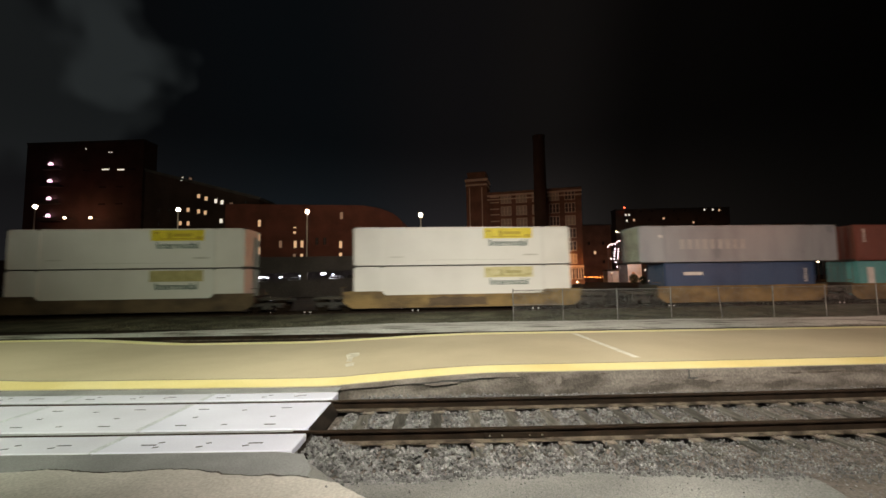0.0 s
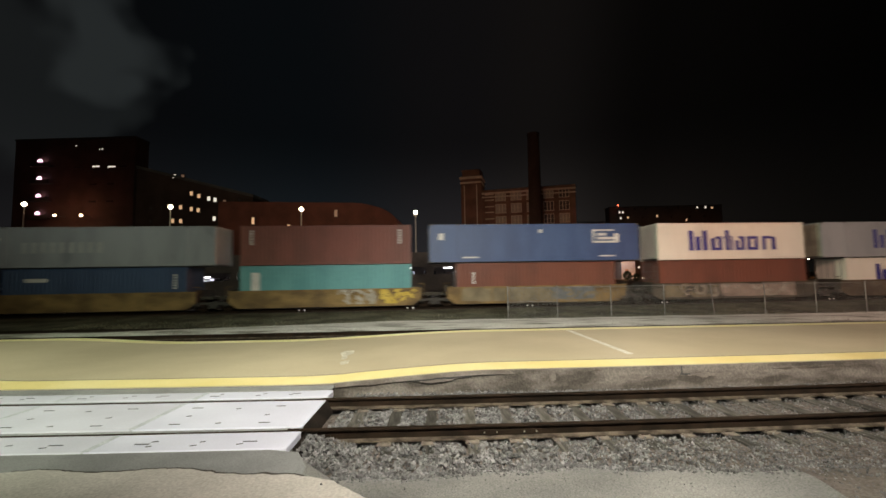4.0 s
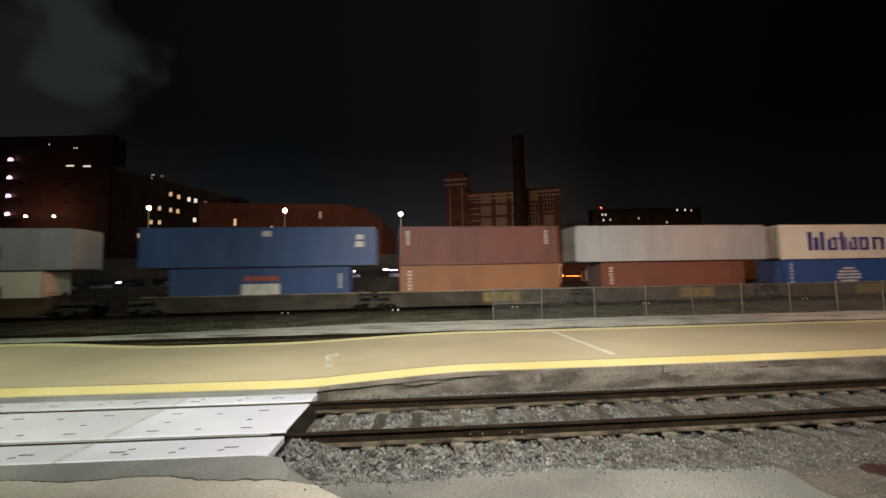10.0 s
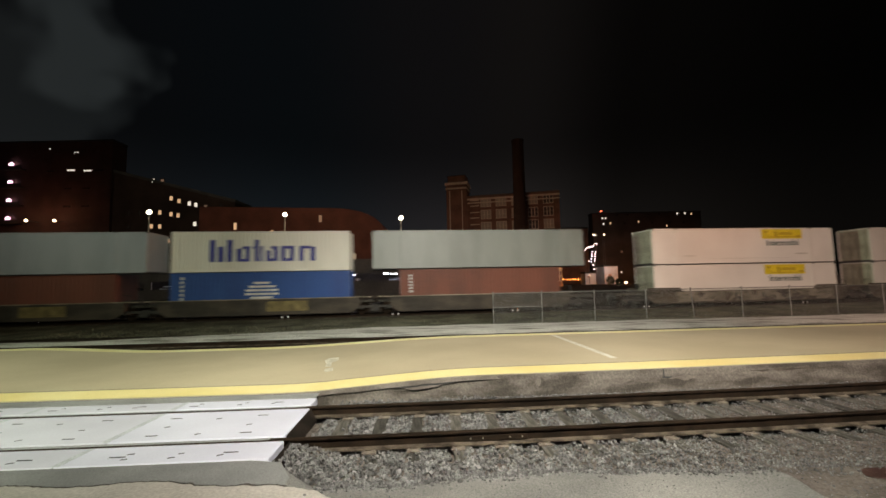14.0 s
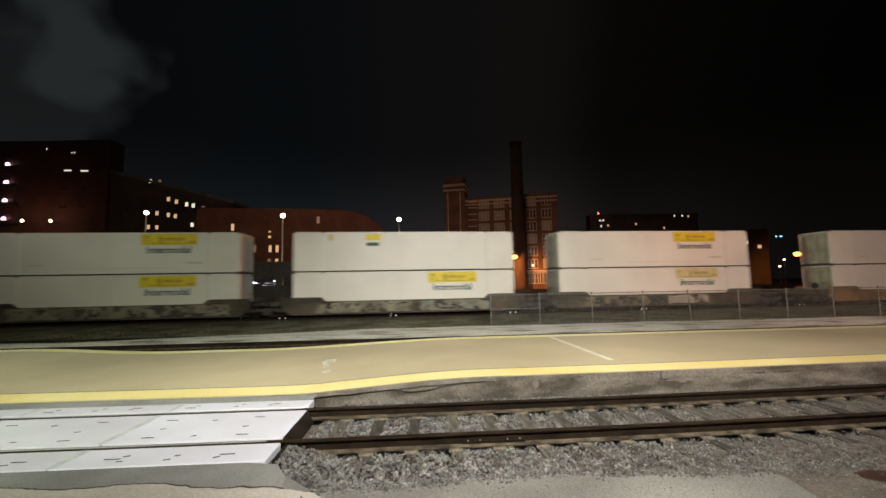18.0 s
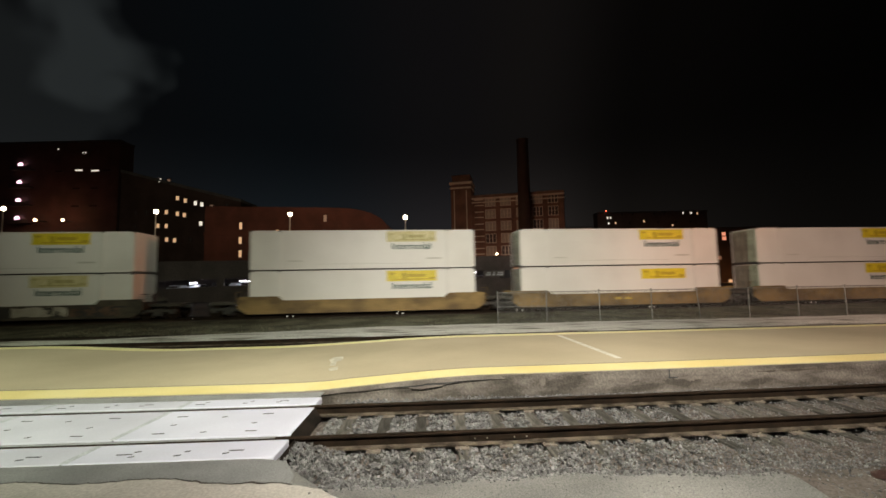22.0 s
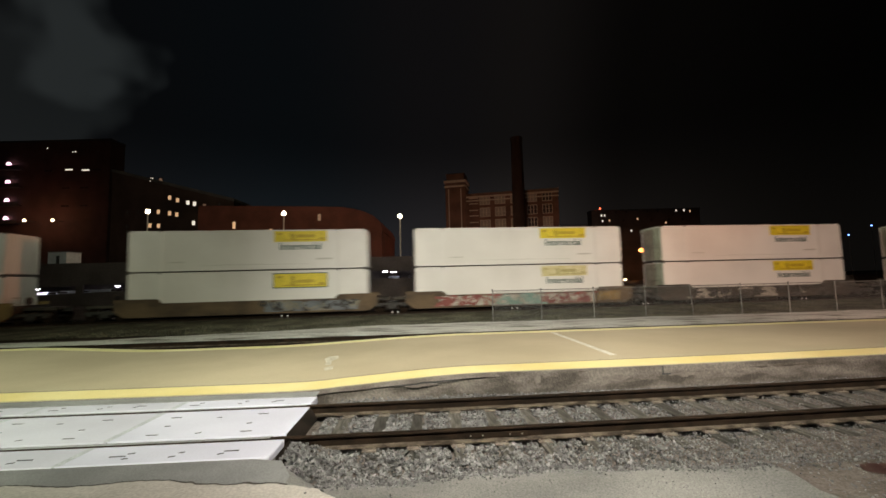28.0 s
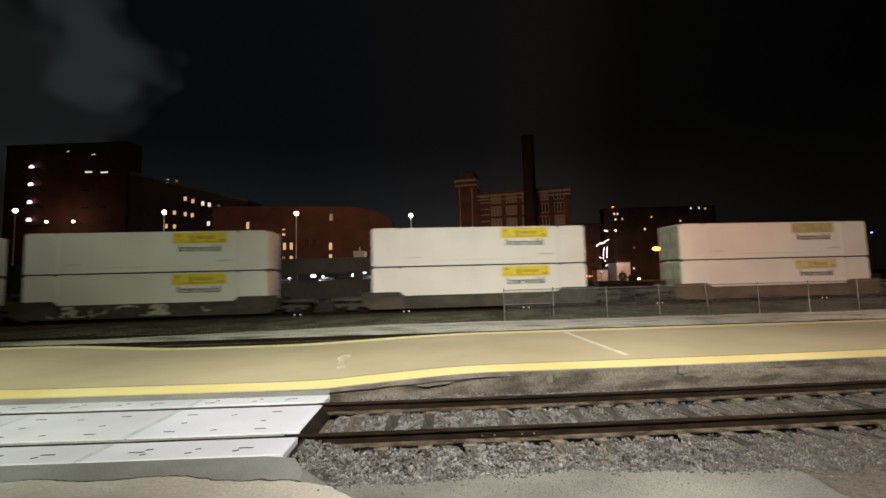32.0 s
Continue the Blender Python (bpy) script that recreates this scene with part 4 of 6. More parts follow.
def wall_bm(length, z0, z1, pitch, depth, y, sign):
    """A pressed side wall: upright ribs all along it."""
    bm = bmesh.new()
    n = max(1, round(length / pitch))
    p = length / n
    prof = []
    for i in range(n):
        x = -length / 2 + i * p
        prof += [(x, 0), (x + p * 0.3, 0), (x + p * 0.5, depth), (x + p * 0.8, depth)]
    prof.append((length / 2, 0))
    low = [bm.verts.new((x, y - sign * d, z0)) for x, d in prof]
    high = [bm.verts.new((x, y - sign * d, z1)) for x, d in prof]
    for i in range(len(prof) - 1):
        bm.faces.new((low[i], low[i + 1], high[i + 1], high[i]) if sign < 0 else (low[i + 1], low[i], high[i], high[i + 1]))
    return bm


def end_bm(half, z0, z1, x, sign):
    bm = bmesh.new()
    n = 9
    p = 2 * half / n
    prof = []
    for i in range(n):
        y = -half + i * p
        prof += [(y, 0), (y + p * 0.3, 0), (y + p * 0.5, 0.035), (y + p * 0.8, 0.035)]
    prof.append((half, 0))
    low = [bm.verts.new((x - sign * d, y, z0)) for y, d in prof]
    high = [bm.verts.new((x - sign * d, y, z1)) for y, d in prof]
    for i in range(len(prof) - 1):
        bm.faces.new((low[i], low[i + 1], high[i + 1], high[i]))
    return bm


H = 2.896


def container(colour, paint, length, half, label, ribs):
    """A container with its walls, doors, rails, posts and castings; origin at its base."""
    th = thing("shipping_container", pose(0, 0, 0), label, "container", "containers of the freight train")
    L = length / 2
    k = (colour, length, half, ribs)
    pitch, depth = (0.28, 0.034) if ribs else (1.2, 0.003)
    for s in (-1, 1):
        part("side_wall", kept(("side", s, *k), lambda: mesh_of("side_wall", wall_bm(length - 0.3, 0.15, H - 0.1, pitch, depth, s * (half - 0.012), s), paint)), None, th)
    part("roof", kept(("roof", *k), lambda: mesh_of("roof", boxes((-L + 0.05, L - 0.05, -half + 0.04, half - 0.04, H - 0.1, H - 0.03)), paint)), None, th)
    part("floor", kept(("floor", *k), lambda: mesh_of("floor", boxes((-L + 0.05, L - 0.05, -half + 0.04, half - 0.04, 0.04, 0.16)), SEAM)), None, th)
    part("end_wall", kept(("end", *k), lambda: mesh_of("end_wall", end_bm(half - 0.12, 0.12, H - 0.1, L - 0.03, 1), paint)), None, th)
    for s in (-1, 1):
        d = part("door", kept(("door", *k), lambda: mesh_of("door", boxes((-0.03, 0.03, -half / 2 + 0.07, half / 2 - 0.07, 0.16, H - 0.12), bevel=0.01), paint if ribs else DOORPAINT)), None, th, "" if ribs else "olive-grey door", at=pose(-L + 0.05, s * (half / 2 - 0.05), 0))
        for o in (-0.28, 0.28):
            part("lock_rod", kept("rod", lambda: mesh_of("lock_rod", tubes(((0, 0, 0.12), (0, 0, H - 0.14), 0.02), n=6), GALV)), None, d, at=pose(-0.055, o, 0))
    for sx in (-1, 1):
        for sy in (-1, 1):
            part("corner_post", kept(("post", *k), lambda: mesh_of("corner_post", boxes((-0.09, 0.09, -0.07, 0.07, 0.1, H - 0.1), bevel=0.012), paint)), None, th, at=pose(sx * (L - 0.09), sy * (half - 0.07), 0))
            for z in (0.0, H - 0.12):
                part("corner_casting", kept(("cast", colour), lambda: mesh_of("corner_casting", boxes((-0.09, 0.09, -0.085, 0.085, 0, 0.12), bevel=0.012), SEAM if not ribs else paint)), None, th, at=pose(sx * (L - 0.09), sy * (half - 0.08), z))
            if length > 14:
                part("stacking_post", kept(("stack", colour), lambda: mesh_of("stacking_post", boxes((-0.12, 0.12, -0.02, 0.02, 0.05, H - 0.02), bevel=0.006), paint)), None, th, at=pose(sx * 6.0, sy * (half - 0.003), 0))
                part("stacking_casting", kept("scast", lambda: mesh_of("stacking_casting", boxes((-0.09, 0.09, -0.03, 0.03, 0, 0.1), bevel=0.01), SEAM)), None, th, at=pose(sx * 6.0, sy * (half + 0.012), H - 0.1))
    for s in (-1, 1):
        part("top_rail", kept(("trail", *k), lambda: mesh_of("top_rail", boxes((-L + 0.16, L - 0.16, -0.04, 0.04, H - 0.11, H - 0.02), bevel=0.01), paint)), None, th, at=pose(0, s * (half - 0.03), 0))
        part("bottom_rail", kept(("brail", *k), lambda: mesh_of("bottom_rail", boxes((-L + 0.16, L - 0.16, -0.04, 0.04, 0.02 if ribs else 0.065, 0.17), bevel=0.01), paint)), None, th, at=pose(0, s * (half - 0.03), 0))
    return th


def text_mesh(body, size, material):
    cu = bpy.data.curves.new("lettering", "FONT")
    cu.body, cu.size, cu.extrude, cu.align_x = body, size, 0.002, "CENTER"
    cu.resolution_u = 3
    cu.offset = 0.012
    ob = bpy.data.objects.new("lettering", cu)
    scene.collection.objects.link(ob)
    me = bpy.data.meshes.new_from_object(ob.evaluated_get(bpy.context.evaluated_depsgraph_get()))
    me.transform(Matrix.Rotation(radians(90), 4, "X"))
    me.materials.clear()
    me.materials.append(material)
    bpy.data.objects.remove(ob)
    return me


WORD = text_mesh("Intermodal", 0.66, INK)
FRONT = 1.3


def placard(th, style):
    """The yellow board of an intermodal container, with the word below it."""
    if not style:
        return
    y = -FRONT - 0.006
    if style == "small":
        part("placard", boxes((-2.95, -1.85, y - 0.006, y, 2.25, 2.72)), SIGN, th, "small yellow board")
        part("placard", boxes((-5.65, -5.25, y - 0.006, y, 2.25, 2.7)), FADED, th, "tiny faded yellow board")
        part("lettering", boxes((-2.9, -2.0, y - 0.006, y, 1.85, 2.1)), INK, th, "small dark lettering")
        return
    paint = {"yellow": SIGN, "faded": FADED, "olive": OLIVE, "framed": SIGN, "plain": SIGN}[style]
    z1 = 2.78 if style in ("yellow", "faded", "olive") else 2.62
    z0 = z1 - (0.78 if style != "framed" else 0.95)
    bd = part("placard", boxes((1.55, 5.2, y - 0.008, y, z0, z1), bevel=0.003), paint, th, "yellow board with a dark emblem" if paint is SIGN else "faded yellow board")
    marks = boxes((1.75, 2.1, y - 0.012, y - 0.009, z1 - 0.3, z1 - 0.14), (2.7, 2.95, y - 0.012, y - 0.009, z0 + 0.12, z1 - 0.2), (3.1, 4.35, y - 0.012, y - 0.009, z0 + 0.3, z0 + 0.52), (2.2, 4.6, y - 0.012, y - 0.009, z0 + 0.1, z0 + 0.17), (4.65, 5.1, y - 0.012, y - 0.009, z0 + 0.1, z0 + 0.3))
    part("emblem", marks, SIGNINK if paint is SIGN else OLIVE, bd, "plain dark bars of the emblem")
    if style == "framed":
        part("board_frame", boxes((1.49, 5.26, y - 0.012, y, z1, z1 + 0.06), (1.49, 5.26, y - 0.012, y, z0 - 0.06, z0), (1.49, 1.55, y - 0.012, y, z0, z1), (5.2, 5.26, y - 0.012, y, z0, z1)), INK, bd)
    elif style != "plain":
        part("lettering", WORD, None, th, "dark green word lettering", at=pose(3.38, y, z0 - 0.55))
    # small print low on the wall
    part("small_print", boxes((4.45, 5.6, -FRONT - 0.006, -FRONT, 0.7, 0.82)), PRINT, th, "tiny illegible print")
    part("small_print", boxes((-5.5, -4.4, -FRONT - 0.006, -FRONT, 0.62, 0.72)), PRINT, th, "tiny illegible print")
    part("scrape", boxes((-3.4, 3.9, -FRONT - 0.005, -FRONT, 0.4, 0.425), (-2.2, 1.1, -FRONT - 0.005, -FRONT, 0.46, 0.475)), PRINT, th, "long faint scrape along the wall")


def big_logo(th, paint, cx, cz, w, h, y):
    """A large brand mark as plain blocks of its letters' sizes."""
    cols = [(0.0, 0.05, 1.0), (0.075, 0.13, 0.7), (0.16, 0.21, 1.0), (0.25, 0.3, 0.6), (0.335, 0.375, 0.7), (0.42, 0.46, 1.0), (0.475, 0.5, 0.72), (0.53, 0.57, 0.5), (0.6, 0.64, 0.7),
            (0.67, 0.71, 0.7), (0.755, 0.795, 0.7), (0.845, 0.885, 0.7), (0.955, 1.0, 0.66)]
    blocks = [(a, b, 0.0, k) for a, b, k in cols] + [(a, b, k, k + 0.13) for a, b, k in (
        (0.302, 0.333, 0.57), (0.302, 0.333, 0.0), (0.4, 0.418, 0.57), (0.572, 0.598, 0.57), (0.572, 0.598, 0.0), (0.712, 0.753, 0.57), (0.712, 0.753, 0.0), (0.887, 0.953, 0.57))]
    for a, b, k0, k1 in blocks:
        part("brand_block", boxes((cx - w / 2 + w * a, cx - w / 2 + w * b, y - 0.006, y, cz - h / 2 + h * k0, cz - h / 2 + h * k1)), paint, th, "plain blue block of the brand mark")


def code_bars(th, x, y, paint=WHITEMARK, z=1.35, h=1.1):
    bm = bmesh.new()
    for i in range(6):
        box(bm, x, x + 0.2, y - 0.005, y, z + i * h / 6, z + i * h / 6 + h / 6 * 0.62)
    part("code_marking", bm, paint, th, "white illegible code in a column")


def truck(parent, x):
    """A two-axle truck."""
    tr = part("truck", boxes((-0.25, 0.25, -0.9, 0.9, 0.35, 0.72), bevel=0.03), TRUCKMETAL, parent, "black four-wheel truck", at=pose(x, 0, 0))
    for s in (-1, 1):
        part("side_frame", kept("sframe", lambda: mesh_of("side_frame", boxes((-1.25, 1.25, -0.09, 0.09, 0.48, 0.66), (-0.32, 0.32, -0.09, 0.09, 0.22, 0.5), (-1.1, -0.72, -0.1, 0.1, 0.34, 0.62), (0.72, 1.1, -0.1, 0.1, 0.34, 0.62), bevel=0.02), TRUCKMETAL)), None, tr, at=pose(0, s * 0.98, 0))
        for a in (-0.9, 0.9):
            w = part("wheel", kept("wheel", lambda: mesh_of("wheel", tubes(((0, -0.06, 0), (0, 0.06, 0), 0.42), ((0, 0.05, 0), (0, 0.075, 0), 0.45), n=24), STEEL)), None, tr, at=pose(a, s * 0.76, 0.42, 0, 0, 0 if s < 0 else 180))
            WHEELS.append((w, a, s))
    for a in (-0.9, 0.9):
        part("axle", kept("axle", lambda: mesh_of("axle", tubes(((0, -0.74, 0), (0, 0.74, 0), 0.08), n=10), TRUCKMETAL)), None, tr, at=pose(a, 0, 0.42))


def well_car(length, paint, label, raised, top, left_end, right_end, left_truck, right_truck, well_half):
    """One well of the train: two side sills, end decks, bottom, trucks."""
    th = thing("well_car", pose(0, 0, 0), label, "rail car", "well cars of the freight train")
    L = length / 2
    for s in (-1, 1):
        def sill():
            bm = bmesh.new()
            e = top + (0.3 if raised else 0.0)
            outline = [(-L - 0.7, 0.62), (-L - 0.1, 0.2), (L + 0.1, 0.2), (L + 0.7, 0.62), (L + 0.7, e), (L - 2.0, e), (L - 2.35, top), (-L + 2.35, top), (-L + 2.0, e), (-L - 0.7, e)]
            a = [bm.verts.new((x, well_half, z)) for x, z in outline]
            b = [bm.verts.new((x, well_half - 0.07, z)) for x, z in outline]
            n = len(outline)
            bm.faces.new(a[::-1])
            bm.faces.new(b)
            for i in range(n):
                bm.faces.new((a[i], a[(i + 1) % n], b[(i + 1) % n], b[i]))
            # top chord and bottom flange, and upright stiffeners
            box(bm, -L + 2.35, L - 2.35, well_half - 0.02, well_half + 0.035, top - 0.1, top + 0.004)
            box(bm, -L, L, well_half - 0.02, well_half + 0.05, 0.196, 0.3)
            for i in range(7):
                x = -L + 2.6 + i * (2 * L - 5.2) / 6
                box(bm, x - 0.05, x + 0.05, well_half - 0.01, well_half + 0.03, 0.31, top - 0.11)
            if s < 0:
                bmesh.ops.scale(bm, vec=(1, -1, 1), verts=bm.verts[:])
            bmesh.ops.recalc_face_normals(bm, faces=bm.faces[:])
            return mesh_of("side_sill", bm, paint)
        part("side_sill", kept(("sill", s, length, paint.name, raised, top, well_half), sill), None, th)
    part("well_floor", boxes((-L, L, -well_half + 0.08, well_half - 0.08, 0.22, 0.3)), TRUCKMETAL, th)
    for s, reach in ((-1, left_end), (1, right_end)):
        a, b = sorted((s * (L + 0.12), s * reach))
        dk = part("end_deck", boxes((a, b, -0.75, 0.75, 0.86, 1.06), (s * (L + 0.68) - 0.06, s * (L + 0.68) + 0.06, -well_half + 0.02, well_half - 0.02, 0.7, top + 0.1), bevel=0.02), CARDARK, th)
        part("grab_rail", tubes(((s * (L + 0.9), -1.2, 1.0), (s * (L + 0.9), -1.2, 1.75), 0.02), ((s * (L + 0.9), -1.2, 1.75), (s * (L + 0.5), -1.2, 1.75), 0.02), n=6), paint, th)
        part("step", boxes((s * (L + 0.8) - 0.25, s * (L + 0.8) + 0.25, -1.4, -1.1, 0.45, 0.5)), TRUCKMETAL, th)
    if left_truck is not None:
        truck(th, left_truck)
    if right_truck is not None:
        truck(th, right_truck)
    for s, reach, tr in ((-1, left_end, left_truck), (1, right_end, right_truck)):
        if reach > L + 2.4:
            part("coupler", boxes((min(s * (reach - 0.4), s * (reach + 0.35)), max(s * (reach - 0.4), s * (reach + 0.35)), -0.16, 0.16, 0.72, 0.98), bevel=0.04), TRUCKMETAL, th, "black coupler head")
            part("brake_wheel", tubes(((s * (L + 1.0), -0.6, 1.5), (s * (L + 1.06), -0.6, 1.5), 0.28), n=14), TRUCKMETAL, th)
    return th


def graffiti(th, half, paints, x0, x1, z0, z1, seed, count):
    """Sprayed patches on the near side sill."""
    rng = random.Random(seed)
    for paint in paints:
        bm = bmesh.new()
        for _ in range(count):
            # one curved stroke of the spray can
            x, z, y = rng.uniform(x0, x1), rng.uniform(z0 + 0.1, z1 - 0.1), -half - 0.037 - rng.uniform(0, 0.006)
            a, bend, w = rng.uniform(0, 6.28), rng.uniform(-0.75, 0.75), rng.uniform(0.05, 0.13)
            last = None
            for k in range(rng.randint(5, 11)):
                wd = w * rng.uniform(0.75, 1.25)
                pair = [bm.verts.new((x - wd * math.sin(a), y, min(max(z + wd * math.cos(a), z0), z1))), bm.verts.new((x + wd * math.sin(a), y, min(max(z - wd * math.cos(a), z0), z1)))]
                if last:
                    bm.faces.new((last[1], pair[1], pair[0], last[0]))
                last = pair
                x, z, a = x + 0.13 * math.cos(a), min(max(z + 0.13 * math.sin(a), z0 + 0.05), z1 - 0.05), a + bend
        tagged(part("graffiti", bm, paint, th, "sprayed graffiti strokes"), kind="stuff")


def patch(th, half, paint, x0, x1, z0, z1, seed, label):
    """A sprayed or painted field on the near side sill, with an uneven outline."""
    bm = bmesh.new()
    n = 14
    rng = random.Random(seed)
    upper = [bm.verts.new((x0 + (x1 - x0) * k / n, -half - 0.0365, z1 - rng.uniform(0, 0.14))) for k in range(n + 1)]
    lower = [bm.verts.new((x0 + (x1 - x0) * k / n + rng.uniform(-0.1, 0.1), -half - 0.0365, z0 + rng.uniform(0, 0.1))) for k in range(n + 1)]
    for k in range(n):
        bm.faces.new((lower[k], lower[k + 1], upper[k + 1], upper[k]))
    part("sprayed_field", bm, paint, th, label)


SPRAYTAN = surf("dusty_tan", (0.13, 0.108, 0.066), (0.22, 0.185, 0.115), 0.75, 1.2)
SPRAYPINK = surf("spray_faded_pink", (0.24, 0.19, 0.16), (0.36, 0.29, 0.25), 0.7, 1.2)
SPRAYSLATE = surf("spray_slate", (0.1, 0.11, 0.12), (0.15, 0.165, 0.18), 0.7, 1.2)
SPRAYRED = surf("spray_maroon", (0.16, 0.045, 0.038), (0.24, 0.07, 0.058), 0.7)
SPRAYCREAM = surf("spray_cream", (0.13, 0.12, 0.09), (0.23, 0.215, 0.17), 0.7, 1.2)
SPRAYTEAL = surf("spray_teal", (0.14, 0.24, 0.2), (0.2, 0.3, 0.26), 0.7)
SPRAYPALE = surf("spray_pale", (0.27, 0.25, 0.2), (0.42, 0.39, 0.34), 0.7, 1.2)
SPRAYRUST = surf("rusty_brown_paint", (0.07, 0.042, 0.028), (0.13, 0.08, 0.055), 0.85, 2.5, 20, 0.1)
SPRAYSAGE = surf("spray_sage", (0.13, 0.15, 0.125), (0.22, 0.245, 0.205), 0.7, 2.0)
SPRAYBLACK = surf("spray_black", (0.025, 0.022, 0.02), (0.045, 0.04, 0.036), 0.7)
SPRAYYELLOW = surf("spray_yellow", (0.5, 0.36, 0.05), (0.58, 0.43, 0.08), 0.7)

LONG, SHORT = 16.15, 12.19
WIDE, ISO = 1.3, 1.22
W = ("white", WHITEBOX)
# centre along the train, upper placard, lower placard, sill paint
TRAILERS = [(-23.97, "yellow", "olive", "brown"), (-0.1, "yellow", "faded", "yellow"), (189.15, "yellow", "yellow", "grey"), (208.88, "small", "yellow", "grey"),
            (228.62, "yellow", "faded", "grey"), (252.42, "faded", "yellow", "yellow"), (272.08, "yellow", "plain", "yellow"), (291.7, "yellow", "yellow", "yellow"),
            (315.4, "yellow", "framed", "brown"), (335.0, "yellow", "faded", "brown"), (354.6, "yellow", "yellow", "dark"), (378.07, "yellow", "yellow", "dark"),
            (401.9, "olive", "faded", "brown")]
SILLS = {"yellow": (CARYELLOW, "dirty ochre well car under white containers"), "brown": (CARBROWN, "brown well car under white containers"),
         "grey": (CARGREY, "grimy grey well car with old graffiti"), "dark": (CARDARK, "dark well car with graffiti")}
# which neighbours share a truck
JOINED = [(189.15, 208.88), (208.88, 228.62), (252.42, 272.08), (272.08, 291.7), (315.4, 335.0), (335.0, 354.6)]
for i, (q, up, low, sill) in enumerate(TRAILERS):
    for z, style in ((0.32, low), (0.32 + H + 0.012, up)):
        c = container(*W, LONG, WIDE, "white smooth-sided intermodal container with a yellow board" if style != "small" else "white smooth-sided intermodal container with a small faded board", False)
        placard(c, style)
        ride(c, q, z)
    right = next((b for a, b in JOINED if a == q), None)
    left = next((a for a, b in JOINED if b == q), None)
    paint, label = SILLS[sill]
    re = (right - q) / 2 - 0.1 if right else LONG / 2 + 2.9
    le = (q - left) / 2 - 0.1 if left else LONG / 2 + 2.9
    car = well_car(LONG, paint, label, True, 1.12, le, re, None if left else -(LONG / 2 + 1.5), (right - q) / 2 if right else LONG / 2 + 1.5, 1.42)
    if q == 335.0:
        patch(car, 1.417, SPRAYPALE, -6.3, 5.6, 0.26, 1.08, 7, "pale sprayed field under the lettering")
        graffiti(car, 1.428, [SPRAYRED], -6.5, -1.6, 0.25, 1.1, 2, 26)
        graffiti(car, 1.428, [SPRAYTEAL], -1.4, 1.6, 0.25, 1.1, 31, 26)
        graffiti(car, 1.428, [SPRAYRED], 1.7, 5.6, 0.25, 1.1, 32, 22)
        part("end_plate", boxes((5.9, 7.7, -1.474, -1.456, 0.4, 1.1)), CARYELLOW, car, "yellow plate on the side sill")
    elif q == 315.4:
        patch(car, 1.417, SPRAYSLATE, 1.0, 7.4, 0.26, 1.06, 8, "blue grey sprayed field")
        graffiti(car, 1.42, [SPRAYCREAM, SPRAYBLACK], 1.0, 7.6, 0.25, 1.1, 3, 16)
    elif q == 354.6:
        graffiti(car, 1.42, [SPRAYBLACK, SPRAYPALE], -6.5, 4.5, 0.25, 1.05, 4, 22)
    elif q == 228.62:
        patch(car, 1.417, SPRAYBLACK, -6.3, 0.6, 0.26, 1.08, 12, "dark overpainted field")
        graffiti(car, 1.42, [SPRAYTAN], -6.2, -0.8, 0.28, 1.02, 4, 75)
        graffiti(car, 1.428, [SPRAYBLACK], -6.0, -0.8, 0.28, 1.02, 9, 16)
        patch(car, 1.419, SPRAYPALE, 0.7, 4.1, 0.34, 1.06, 13, "pale grey painted field")
        patch(car, 1.417, SPRAYRUST, 4.3, 7.3, 0.3, 1.06, 14, "rusty brown field")
        graffiti(car, 1.424, [SPRAYBLACK], 2.9, 7.2, 0.28, 1.0, 15, 14)
    elif q == 208.88:
        graffiti(car, 1.42, [SPRAYCREAM], -6.0, 0.4, 0.25, 1.08, 25, 50)
        patch(car, 1.419, SPRAYSAGE, 1.0, 6.2, 0.28, 1.08, 16, "pale sage sprayed field")
        graffiti(car, 1.424, [SPRAYCREAM, SPRAYBLACK], 0.9, 6.2, 0.26, 1.05, 17, 14)
        patch(car, 1.417, SPRAYRUST, 6.3, 7.6, 0.3, 1.06, 18, "rusty brown field")
    elif q == 189.15:
        graffiti(car, 1.42, [SPRAYCREAM], -6.0, 7.0, 0.25, 1.08, 5, 130)
        graffiti(car, 1.428, [SPRAYBLACK], -2.5, 4.0, 0.25, 1.08, 6, 10)
    elif q == -0.1:
        patch(car, 1.417, CARBROWN, -2.6, 1.6, 0.28, 1.0, 6, "brown overpainted field")
    elif q == 272.08:
        part("stencil", boxes((-0.8, -0.3, -1.47, -1.464, 0.62, 0.82), (0.0, 0.5, -1.47, -1.464, 0.62, 0.82)), SPRAYYELLOW, car, "yellow stencilled bars")
    ride(car, q)

